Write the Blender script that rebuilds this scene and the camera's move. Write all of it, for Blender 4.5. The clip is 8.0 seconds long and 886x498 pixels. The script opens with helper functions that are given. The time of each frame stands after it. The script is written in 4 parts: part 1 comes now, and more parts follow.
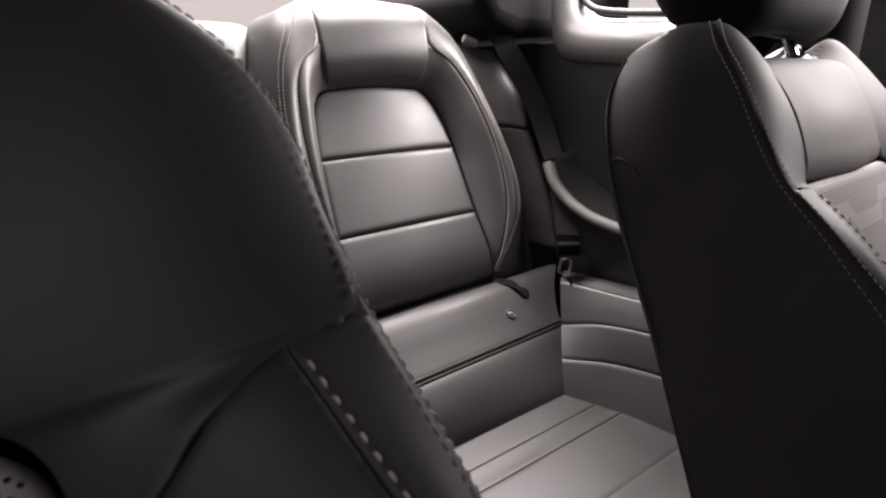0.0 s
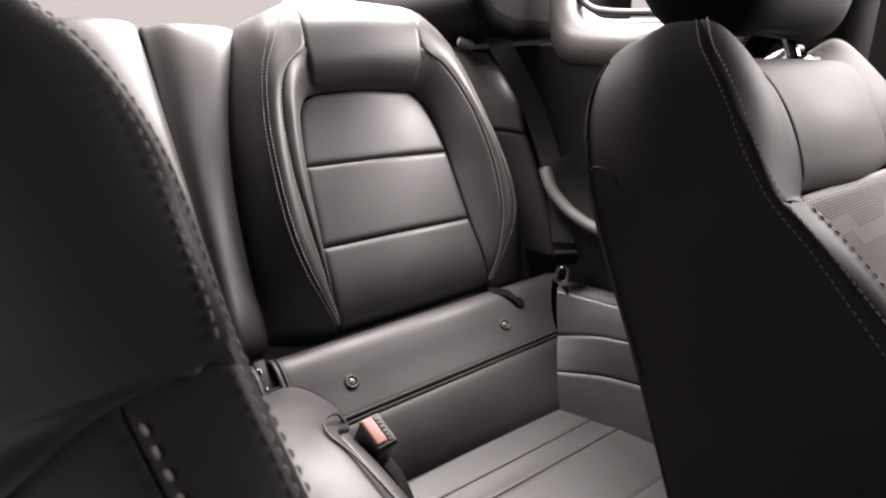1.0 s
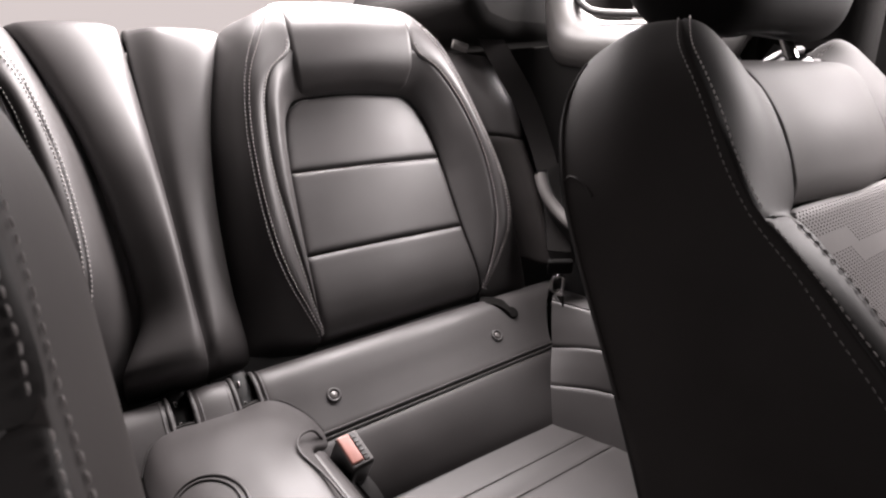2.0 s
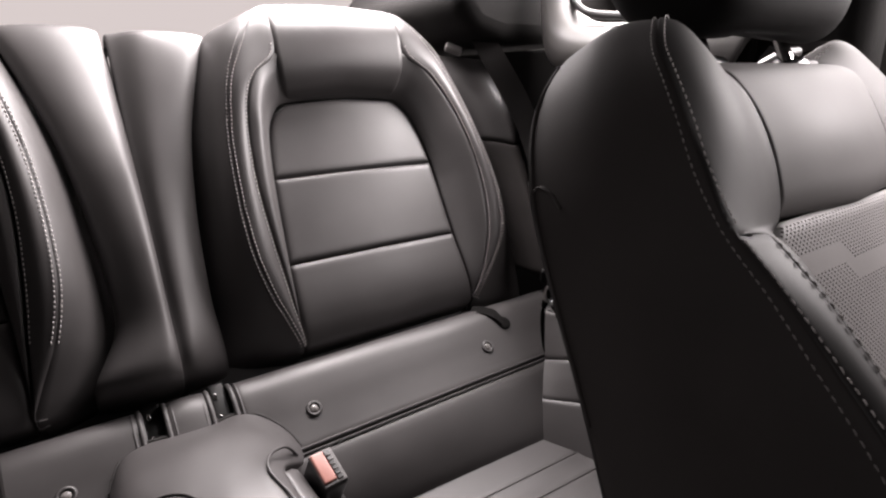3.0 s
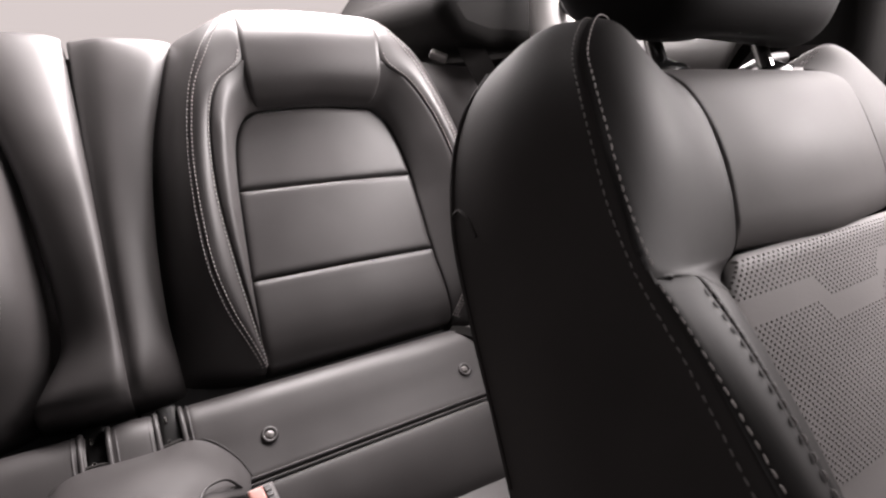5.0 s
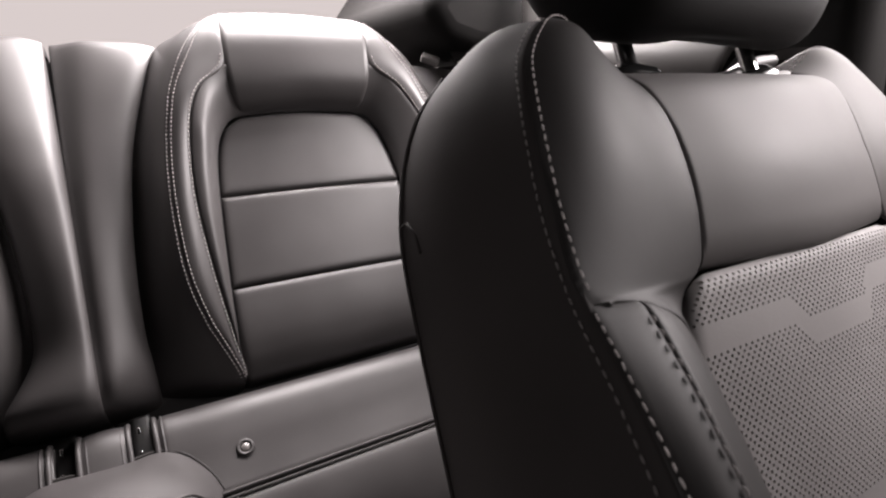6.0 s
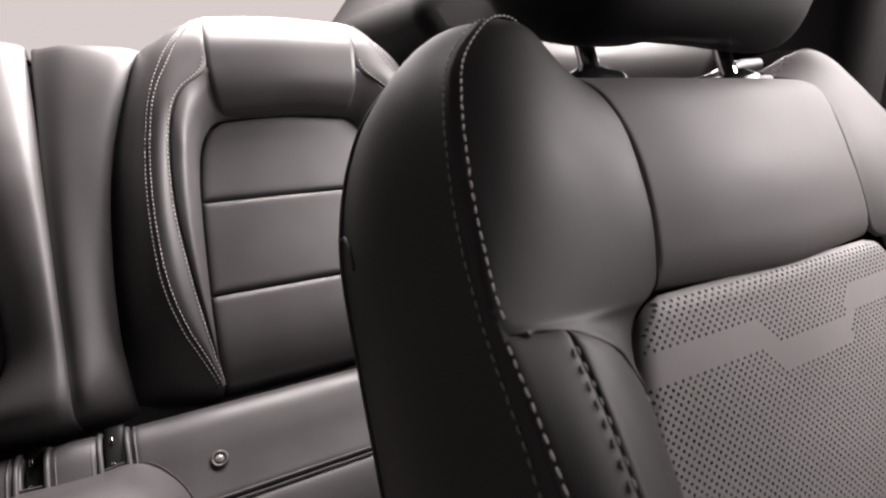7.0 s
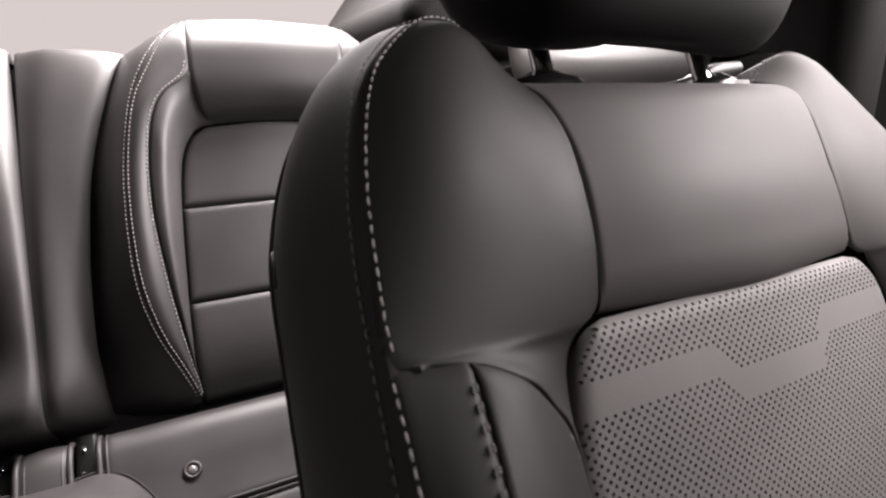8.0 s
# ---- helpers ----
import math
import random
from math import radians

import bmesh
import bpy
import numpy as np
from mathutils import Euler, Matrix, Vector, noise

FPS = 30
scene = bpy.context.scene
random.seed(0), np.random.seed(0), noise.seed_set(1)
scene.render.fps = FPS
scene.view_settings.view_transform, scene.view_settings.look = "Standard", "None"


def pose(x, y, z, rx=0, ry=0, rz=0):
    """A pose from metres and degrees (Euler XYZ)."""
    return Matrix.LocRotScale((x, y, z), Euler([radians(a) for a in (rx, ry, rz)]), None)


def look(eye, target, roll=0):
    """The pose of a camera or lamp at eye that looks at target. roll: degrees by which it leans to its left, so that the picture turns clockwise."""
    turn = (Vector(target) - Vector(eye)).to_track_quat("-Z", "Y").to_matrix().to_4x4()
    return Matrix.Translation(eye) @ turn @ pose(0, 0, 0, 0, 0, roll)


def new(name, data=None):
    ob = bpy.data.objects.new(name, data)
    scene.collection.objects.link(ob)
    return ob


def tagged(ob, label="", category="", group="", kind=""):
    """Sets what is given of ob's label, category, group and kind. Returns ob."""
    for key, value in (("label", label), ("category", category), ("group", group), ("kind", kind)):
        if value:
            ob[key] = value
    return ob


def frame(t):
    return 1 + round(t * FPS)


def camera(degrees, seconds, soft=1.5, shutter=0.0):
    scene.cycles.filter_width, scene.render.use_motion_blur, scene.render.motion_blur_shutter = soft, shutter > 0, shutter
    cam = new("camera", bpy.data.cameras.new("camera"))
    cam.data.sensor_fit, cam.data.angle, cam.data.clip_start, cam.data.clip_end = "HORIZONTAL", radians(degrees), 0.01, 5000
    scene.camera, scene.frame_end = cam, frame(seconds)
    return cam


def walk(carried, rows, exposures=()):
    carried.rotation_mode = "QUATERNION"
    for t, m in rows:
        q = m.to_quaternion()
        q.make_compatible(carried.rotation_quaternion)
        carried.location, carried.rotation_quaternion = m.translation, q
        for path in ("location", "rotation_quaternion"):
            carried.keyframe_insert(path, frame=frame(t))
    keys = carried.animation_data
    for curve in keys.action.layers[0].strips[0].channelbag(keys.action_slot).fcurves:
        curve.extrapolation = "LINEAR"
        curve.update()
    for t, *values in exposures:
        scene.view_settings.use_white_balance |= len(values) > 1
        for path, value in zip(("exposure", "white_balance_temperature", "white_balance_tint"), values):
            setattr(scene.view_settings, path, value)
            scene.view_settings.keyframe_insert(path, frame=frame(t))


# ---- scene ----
# A car's cabin seen from between the front seats, looking back. x: across the car, y: towards the tail, z: up.
cam = camera(78.8, 8.0, soft=2.2)
PATH = [
    (0, (-0.1442, 0.1323, 0.7959), (0.4453, 0.8782, 0.4856), -0.55),
    (0.5, (-0.1217, 0.1328, 0.7957), (0.4588, 0.8866, 0.4880), -0.66),
    (1, (-0.0997, 0.1333, 0.7956), (0.4723, 0.8947, 0.4905), -0.76),
    (1.5, (-0.0781, 0.1337, 0.7955), (0.4855, 0.9024, 0.4932), -0.83),
    (3, (-0.0153, 0.1343, 0.7953), (0.5242, 0.9236, 0.5020), -0.97),
    (3.5, (0.0052, 0.1343, 0.7953), (0.5367, 0.9302, 0.5051), -0.99),
    (4, (0.0255, 0.1343, 0.7953), (0.5490, 0.9365, 0.5083), -1.00),
    (4.5, (0.0457, 0.1341, 0.7954), (0.5611, 0.9426, 0.5115), -1.00),
    (6, (0.1063, 0.1327, 0.7960), (0.5960, 0.9601, 0.5213), -0.95),
    (6.5, (0.1267, 0.1319, 0.7964), (0.6072, 0.9656, 0.5246), -0.93),
    (7, (0.1473, 0.1310, 0.7968), (0.6181, 0.9711, 0.5279), -0.91),
    (7.5, (0.1680, 0.1299, 0.7973), (0.6287, 0.9765, 0.5311), -0.89),
    (8, (0.1891, 0.1286, 0.7979), (0.6391, 0.9819, 0.5343), -0.87),
]
walk(cam, [(t, look(eye, target, roll)) for t, eye, target, roll in PATH])

cam.data.dof.use_dof, cam.data.dof.focus_distance, cam.data.dof.aperture_fstop = True, 0.50, 16.0

# ---- light: a white studio outside, let in by the rear glass and the passenger's windows, and one added fill ----
world = bpy.data.worlds.new("studio")
scene.world = world
world.use_nodes = True
sky = world.node_tree.nodes["Background"]
sky.inputs["Color"].default_value = (0.70, 0.615, 0.605, 1)
sky.inputs["Strength"].default_value = 1.0
scene.view_settings.exposure = 0.0


def area_lamp(name, eye, target, width, height, power, colour=(1.0, 0.918, 0.92)):
    """An area lamp: the studio's soft-box daylight in the body's openings, and the added fill."""
    data = bpy.data.lights.new(name, "AREA")
    data.shape, data.size, data.size_y, data.energy, data.color = "RECTANGLE", width, height, power, colour
    ob = new(name, data)
    ob.matrix_world = look(eye, target)
    return ob


area_lamp("rear_glass_light", (0.42, 1.12, 1.28), (0.08, 0.84, 0.50), 0.56, 0.45, 47)
area_lamp("quarter_window_light", (0.80, 0.77, 1.05), (0.00, 0.74, 0.42), 0.30, 0.12, 11)
area_lamp("door_glass_light", (0.79, 0.36, 1.02), (0.54, 0.30, 0.78), 0.16, 0.16, 1.2)
area_lamp("passenger_window_light", (0.82, 0.17, 0.98), (0.54, 0.29, 0.70), 0.36, 0.22, 5.0)
# added fill for the driver's seat; the wall on that side has no opening
area_lamp("driver_window_light", (-0.52, 0.00, 0.96), (-0.26, 0.30, 0.72), 0.24, 0.20, 1.4)


# ---- materials ----
def nodes_of(name):
    m = bpy.data.materials.new(name)
    m.use_nodes = True
    t = m.node_tree
    return m, t, t.nodes["Principled BSDF"]


def grainy(name, colour, rough=0.45, spread=0.25, grain=900.0, bump=0.10, metal=0.0, sheen=0.0, wrinkle=0.0, specular=0.5, dust=0.25):
    """A material with fine grain, broad stains in tone and gloss, and a few creases."""
    m, t, b = nodes_of(name)
    coord = t.nodes.new("ShaderNodeTexCoord")
    broad = t.nodes.new("ShaderNodeTexNoise")
    broad.inputs["Scale"].default_value, broad.inputs["Detail"].default_value = 14.0, 5.0
    fine = t.nodes.new("ShaderNodeTexVoronoi")
    fine.inputs["Scale"].default_value = grain
    t.links.new(coord.outputs["Object"], broad.inputs["Vector"])
    t.links.new(coord.outputs["Object"], fine.inputs["Vector"])
    ramp = t.nodes.new("ShaderNodeValToRGB")
    lo, hi = [tuple(c * (1 + s * spread) for c in colour) for s in (-1, 1)]
    ramp.color_ramp.elements[0].position, ramp.color_ramp.elements[1].position = 0.3, 0.7
    ramp.color_ramp.elements[0].color, ramp.color_ramp.elements[1].color = (*lo, 1), (*hi, 1)
    t.links.new(broad.outputs["Fac"], ramp.inputs["Fac"])
    t.links.new(ramp.outputs["Color"], b.inputs["Base Color"])
    gloss = t.nodes.new("ShaderNodeMapRange")
    gloss.inputs["To Min"].default_value, gloss.inputs["To Max"].default_value = rough * (1 - dust), min(1.0, rough * (1 + dust))
    t.links.new(broad.outputs["Fac"], gloss.inputs["Value"])
    t.links.new(gloss.outputs["Result"], b.inputs["Roughness"])
    b1 = t.nodes.new("ShaderNodeBump")
    b1.inputs["Strength"].default_value, b1.inputs["Distance"].default_value = bump, 0.0004
    t.links.new(fine.outputs["Distance"], b1.inputs["Height"])
    if wrinkle:
        folds = t.nodes.new("ShaderNodeTexNoise")
        folds.inputs["Scale"].default_value, folds.inputs["Detail"].default_value = 28.0, 3.0
        folds.inputs["Distortion"].default_value = 1.2
        t.links.new(coord.outputs["Object"], folds.inputs["Vector"])
        b2 = t.nodes.new("ShaderNodeBump")
        b2.inputs["Strength"].default_value, b2.inputs["Distance"].default_value = wrinkle, 0.003
        t.links.new(folds.outputs["Fac"], b2.inputs["Height"])
        t.links.new(b1.outputs["Normal"], b2.inputs["Normal"])
        t.links.new(b2.outputs["Normal"], b.inputs["Normal"])
    else:
        t.links.new(b1.outputs["Normal"], b.inputs["Normal"])
    b.inputs["Metallic"].default_value = metal
    b.inputs["Specular IOR Level"].default_value = specular
    if sheen:
        b.inputs["Sheen Weight"].default_value = sheen
        b.inputs["Sheen Roughness"].default_value = 0.4
    return m


LEATHER = grainy("black_leather", (0.048, 0.0443, 0.0442), rough=0.47, specular=0.6, spread=0.10, grain=1100, bump=0.05, wrinkle=0.03)
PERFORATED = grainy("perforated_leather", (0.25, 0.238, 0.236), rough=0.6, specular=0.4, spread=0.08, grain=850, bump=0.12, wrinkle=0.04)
# one seat leather in two tones: shade and light put into the colour
SHADED_LEATHER = grainy("shaded_seat_leather", (0.018, 0.0165, 0.0162), rough=0.6, specular=0.25, spread=0.12, grain=1100, bump=0.05, wrinkle=0.03)
LIT_LEATHER = grainy("lit_seat_leather", (0.082, 0.0762, 0.0752), rough=0.62, specular=0.35, spread=0.10, grain=1100, bump=0.05, wrinkle=0.03)
SIDE_LEATHER = grainy("smooth_side_vinyl", (0.028, 0.0250, 0.0243), rough=0.68, spread=0.15, grain=900, bump=0.08, wrinkle=0.03, specular=0.15)
THREAD = grainy("grey_thread", (0.42, 0.395, 0.385), rough=0.8, spread=0.2, grain=3000, bump=0.5)
DULL_THREAD = grainy("dull_grey_thread", (0.20, 0.187, 0.183), rough=0.85, spread=0.2, grain=3000, bump=0.5)
CREASE_BLACK = grainy("crease_black", (0.03, 0.028, 0.027), rough=0.8, spread=0.2, grain=3000, bump=0.5)
BLACK_PLASTIC = grainy("black_plastic", (0.018, 0.017, 0.017), rough=0.45, spread=0.2, grain=1200, bump=0.25)
GLOSS_PLASTIC = grainy("glossy_black_plastic", (0.012, 0.012, 0.012), rough=0.15, spread=0.1, grain=1500, bump=0.03)
TRIM = grainy("grey_trim_plastic", (0.10, 0.094, 0.092), rough=0.6, spread=0.15, grain=900, bump=0.3)
SILL = grainy("grey_window_sill_trim", (0.070, 0.066, 0.064), rough=0.5, spread=0.05, grain=900, bump=0.1)
LINING = grainy("dark_roof_lining", (0.008, 0.0075, 0.0072), rough=0.95, spread=0.2, grain=1500, bump=0.4, specular=0.1)
CARPET = grainy("black_carpet", (0.02, 0.019, 0.018), rough=1.0, spread=0.3, grain=1800, bump=0.8)
WEBBING = grainy("black_belt_webbing", (0.011, 0.010, 0.0097), rough=0.8, spread=0.2, grain=2200, bump=0.5, specular=0.12)
CHROME = grainy("chrome", (0.75, 0.74, 0.73), rough=0.10, spread=0.05, grain=500, bump=0.02, metal=1.0)
RED_BUTTON = grainy("faded_red_plastic", (0.33, 0.15, 0.125), rough=0.35, spread=0.08, grain=1500, bump=0.08)
STUD = grainy("grey_lacquered_stud", (0.16, 0.15, 0.145), rough=0.22, spread=0.1, grain=1500, bump=0.05)
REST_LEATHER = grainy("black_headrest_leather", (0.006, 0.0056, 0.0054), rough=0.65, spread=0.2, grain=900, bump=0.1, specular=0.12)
SLOT_PLASTIC = grainy("black_slot_plastic", (0.005, 0.0048, 0.0047), rough=0.38, spread=0.2, grain=1500, bump=0.05, specular=0.3)
RUBBER = grainy("window_rubber", (0.012, 0.011, 0.011), rough=0.6, spread=0.2, grain=900, bump=0.2)


# ---- mesh tools ----
def spline(points, n):
    """n points at even steps along a smooth curve through the control points."""
    p = np.array(points, float)
    if len(p) == 2:
        k = np.linspace(0, 1, n)[:, None]
        return p[0] * (1 - k) + p[1] * k
    q = np.vstack([2 * p[0] - p[1], p, 2 * p[-1] - p[-2]])
    out = []
    for i in range(1, len(q) - 2):
        a, b, c, d = q[i - 1:i + 3]
        for k in np.linspace(0, 1, 24, endpoint=False):
            out.append(0.5 * (2 * b + (c - a) * k + (2 * a - 5 * b + 4 * c - d) * k * k + (3 * b - a - 3 * c + d) * k ** 3))
    out.append(p[-1])
    out = np.array(out)
    run = np.r_[0, np.cumsum(np.linalg.norm(np.diff(out, axis=0), axis=1))]
    at = np.linspace(0, run[-1], n)
    return np.stack([np.interp(at, run, out[:, i]) for i in range(out.shape[1])], 1)


def eased(n, ease=0.55):
    """Steps from 0 to 1, closer together towards the ends."""
    k = np.linspace(0, 1, n)
    return (1 - ease) * k + ease * (0.5 - 0.5 * np.cos(np.pi * k))


def by_index(points, n):
    """n points along a smooth curve, at even steps of its control points."""
    p = np.array(points, float)
    q = np.vstack([2 * p[0] - p[1], p, 2 * p[-1] - p[-2]])
    out = []
    for s in np.linspace(0, len(p) - 1, n):
        i = min(int(s), len(p) - 2)
        k = s - i
        a, b, c, d = q[i:i + 4]
        out.append(0.5 * (2 * b + (c - a) * k + (2 * a - 5 * b + 4 * c - d) * k * k + (3 * b - a - 3 * c + d) * k ** 3))
    return np.array(out)


def surface(curves, along, across, paired=False):
    """A smooth sheet through several curves that lie side by side: points[along, across]. paired: joins their control points one to one."""
    rows = [by_index(c, 160) if paired else spline(c, 160) for c in curves]
    at = eased(along) * 159
    i0 = np.clip(at.astype(int), 0, 158)
    f = (at - i0)[:, None]
    rows = np.array([r[i0] * (1 - f) + r[i0 + 1] * f for r in rows])
    m = len(rows)
    grid = np.zeros((along, across, 3))
    if m == 2:
        k = eased(across)[None, :, None]
        return rows[0][:, None] * (1 - k) + rows[1][:, None] * k
    q = np.concatenate([[2 * rows[0] - rows[1]], rows, [2 * rows[-1] - rows[-2]]])
    for j, s in enumerate(eased(across) * (m - 1)):
        i = min(int(s), m - 2)
        k = s - i
        a, b, c, d = q[i:i + 4]
        grid[:, j] = 0.5 * (2 * b + (c - a) * k + (2 * a - 5 * b + 4 * c - d) * k * k + (3 * b - a - 3 * c + d) * k ** 3)
    return grid


def grid_normals(g, out):
    du, dv = np.gradient(g, axis=0), np.gradient(g, axis=1)
    n = np.cross(du, dv)
    n /= np.linalg.norm(n, axis=2, keepdims=True) + 1e-12
    if (n.reshape(-1, 3).mean(0) * np.array(out)).sum() < 0:
        n = -n
    return n


def upholster(g, out, depth=0.004, reach=0.012, sides=(1, 1, 1, 1), puff=0.0, skirt=0.010):
    """Turns a sheet of points into a padded panel: rounded down to its seams, with a turned-in hem.
    sides: start and end along, start and end across."""
    n = grid_normals(g, out)
    na, nb = g.shape[:2]
    la = np.r_[np.zeros((1, nb)), np.cumsum(np.linalg.norm(np.diff(g, axis=0), axis=2), axis=0)]
    lb = np.c_[np.zeros((na, 1)), np.cumsum(np.linalg.norm(np.diff(g, axis=1), axis=2), axis=1)]
    dist = [la, la[-1:] - la, lb, lb[:, -1:] - lb]
    drop = np.zeros((na, nb))
    reaches = reach if isinstance(reach, tuple) else (reach,) * 4
    for d, s, far in zip(dist, sides, reaches):
        if s:
            k = np.clip(1 - d / far, 0, 1)
            drop = np.maximum(drop, s * (1 - np.sqrt(np.clip(1 - k * k, 0, 1))))
    swell = puff * np.clip(4 * la * (la[-1:] - la) / (la[-1:] ** 2 + 1e-9), 0, 1) * np.clip(4 * lb * (lb[:, -1:] - lb) / (lb[:, -1:] ** 2 + 1e-9), 0, 1)
    p = g + n * (swell - depth * drop)[..., None]
    verts = [tuple(v) for v in p.reshape(-1, 3)]
    faces = [(i * nb + j, (i + 1) * nb + j, (i + 1) * nb + j + 1, i * nb + j + 1) for i in range(na - 1) for j in range(nb - 1)]
    ring = [(i, 0) for i in range(na)] + [(na - 1, j) for j in range(1, nb)] + [(i, nb - 1) for i in range(na - 2, -1, -1)] + [(0, j) for j in range(nb - 2, 0, -1)]
    if skirt:
        first = len(verts)
        verts += [tuple(p[i, j] - n[i, j] * skirt) for i, j in ring]
        m = len(ring)
        for k in range(m):
            a, b = ring[k], ring[(k + 1) % m]
            faces.append((a[0] * nb + a[1], b[0] * nb + b[1], first + (k + 1) % m, first + k))
    return verts, faces


def part(name, shape, material, parent=None, label="", smooth=True):
    """Links a shape (vertices and faces, or a bmesh) as one mesh object under its thing."""
    me = bpy.data.meshes.new(name)
    if isinstance(shape, tuple):
        me.from_pydata(*[shape[0], [], shape[1]])
        bm = bmesh.new()
        bm.from_mesh(me)
    else:
        bm = shape
    bmesh.ops.remove_doubles(bm, verts=bm.verts, dist=1e-6)
    bmesh.ops.recalc_face_normals(bm, faces=bm.faces)
    bm.to_mesh(me)
    bm.free()
    me.materials.append(material)
    if smooth:
        me.polygons.foreach_set("use_smooth", [True] * len(me.polygons))
        me.set_sharp_from_angle(angle=radians(50))
    ob = new(name, me)
    ob.parent = parent
    if label:
        ob["label"] = label
    return ob


def on_cover(curves, along, across, column, out, lift=0.0006, paired=False):
    """A line of points along one column of a cover's sheet, lifted a little off it."""
    g = surface(curves, along, across, paired)
    return g[:, column] + grid_normals(g, out)[:, column] * lift


def beside_seam(curves, along, across, reach, out, lift=0.0006, paired=False):
    """A line of points on a cover at a distance from its first edge; reach: distances spread along the edge."""
    g = surface(curves, along, across, paired)
    n = grid_normals(g, out)
    run = np.concatenate([np.zeros((along, 1)), np.cumsum(np.linalg.norm(np.diff(g, axis=1), axis=2), axis=1)], axis=1)
    far = np.interp(np.linspace(0, 1, along), np.linspace(0, 1, len(reach)), reach)
    p = g + n * lift
    return np.array([[np.interp(d, run[i], p[i, :, k]) for k in range(3)] for i, d in enumerate(far)])


def thing(name, label, category, group="", kind=""):
    ob = new(name)
    return tagged(ob, label, category, group, kind)


def frame_to(curve, n):
    c = spline(curve, n)
    d = np.gradient(c, axis=0)
    d /= np.linalg.norm(d, axis=1, keepdims=True) + 1e-12
    return c, d


def tube(curve, radius, n=40, sides=8, flat=1.0, up=(0, 0, 1)):
    """A round cord, or with flat below 1 a strap, along a curve."""
    c, d = frame_to(curve, n)
    verts, faces = [], []
    for p, t in zip(c, d):
        s = np.cross(t, up)
        s /= np.linalg.norm(s) + 1e-9
        w = np.cross(s, t)
        for k in range(sides):
            a = 2 * math.pi * k / sides
            verts.append(tuple(p + radius * (s * math.cos(a) + w * flat * math.sin(a))))
    for i in range(n - 1):
        for k in range(sides):
            faces.append((i * sides + k, i * sides + (k + 1) % sides, (i + 1) * sides + (k + 1) % sides, (i + 1) * sides + k))
    faces.append(tuple(range(sides)))
    faces.append(tuple((n - 1) * sides + k for k in range(sides)))
    return verts, faces


def strap(curve, width, thick, side, n=40):
    """Webbing along a curve, its breadth along the direction side."""
    c, d = frame_to(curve, n)
    verts, faces = [], []
    for p, t in zip(c, d):
        s = np.array(side, float)
        s -= t * (s @ t)
        s /= np.linalg.norm(s)
        w = np.cross(s, t)
        for a, b in ((-1, -1), (1, -1), (1, 1), (-1, 1)):
            verts.append(tuple(p + s * a * width / 2 + w * b * thick / 2))
    for i in range(n - 1):
        for k in range(4):
            faces.append((i * 4 + k, i * 4 + (k + 1) % 4, (i + 1) * 4 + (k + 1) % 4, (i + 1) * 4 + k))
    faces += [(0, 1, 2, 3), tuple((n - 1) * 4 + k for k in range(4))]
    return verts, faces


def stitches(curve, out, length=0.0045, gap=0.0022, radius=0.0006, lift=0.0004, seed=1):
    """A row of single stitches, each a little sunk at both ends."""
    rng = random.Random(seed)
    rough = spline(curve, 400)
    total = np.linalg.norm(np.diff(rough, axis=0), axis=1).sum()
    count = max(2, int(total / (length + gap)))
    c, d = frame_to(curve, count * 4 + 1)
    out = np.array(out, float)
    verts, faces = [], []
    for i in range(count):
        mid, t = c[i * 4 + 2], d[i * 4 + 2]
        o = out - t * (out @ t)
        o /= np.linalg.norm(o) + 1e-9
        s = np.cross(t, o)
        t = t + s * rng.uniform(-0.08, 0.08)
        half = length / 2 * rng.uniform(0.9, 1.08)
        first = len(verts)
        for x, r, z in ((-1, 0.35, -0.6), (-0.6, 0.9, 0.1), (0.0, 1.0, 0.4), (0.6, 0.9, 0.1), (1, 0.35, -0.6)):
            for k in range(6):
                a = math.pi * k / 3
                verts.append(tuple(mid + t * half * x + o * (lift + radius * z) + radius * r * (s * math.cos(a) + o * math.sin(a))))
        for j in range(4):
            for k in range(6):
                faces.append((first + j * 6 + k, first + j * 6 + (k + 1) % 6, first + (j + 1) * 6 + (k + 1) % 6, first + (j + 1) * 6 + k))
        faces += [tuple(first + k for k in range(6)), tuple(first + 24 + k for k in range(6))]
    return verts, faces


def block(centre, size, bevel=0.004, segments=3, turn=(0, 0, 0), taper=1.0):
    """A box with rounded edges; taper narrows its top."""
    bm = bmesh.new()
    bmesh.ops.create_cube(bm, size=1.0)
    for v in bm.verts:
        k = taper if v.co.z > 0 else 1.0
        v.co = Vector((v.co.x * size[0] * k, v.co.y * size[1] * k, v.co.z * size[2]))
    if bevel:
        bmesh.ops.bevel(bm, geom=bm.edges[:], offset=bevel, segments=segments, affect="EDGES", profile=0.6)
    bm.transform(pose(*centre, *turn))
    return bm


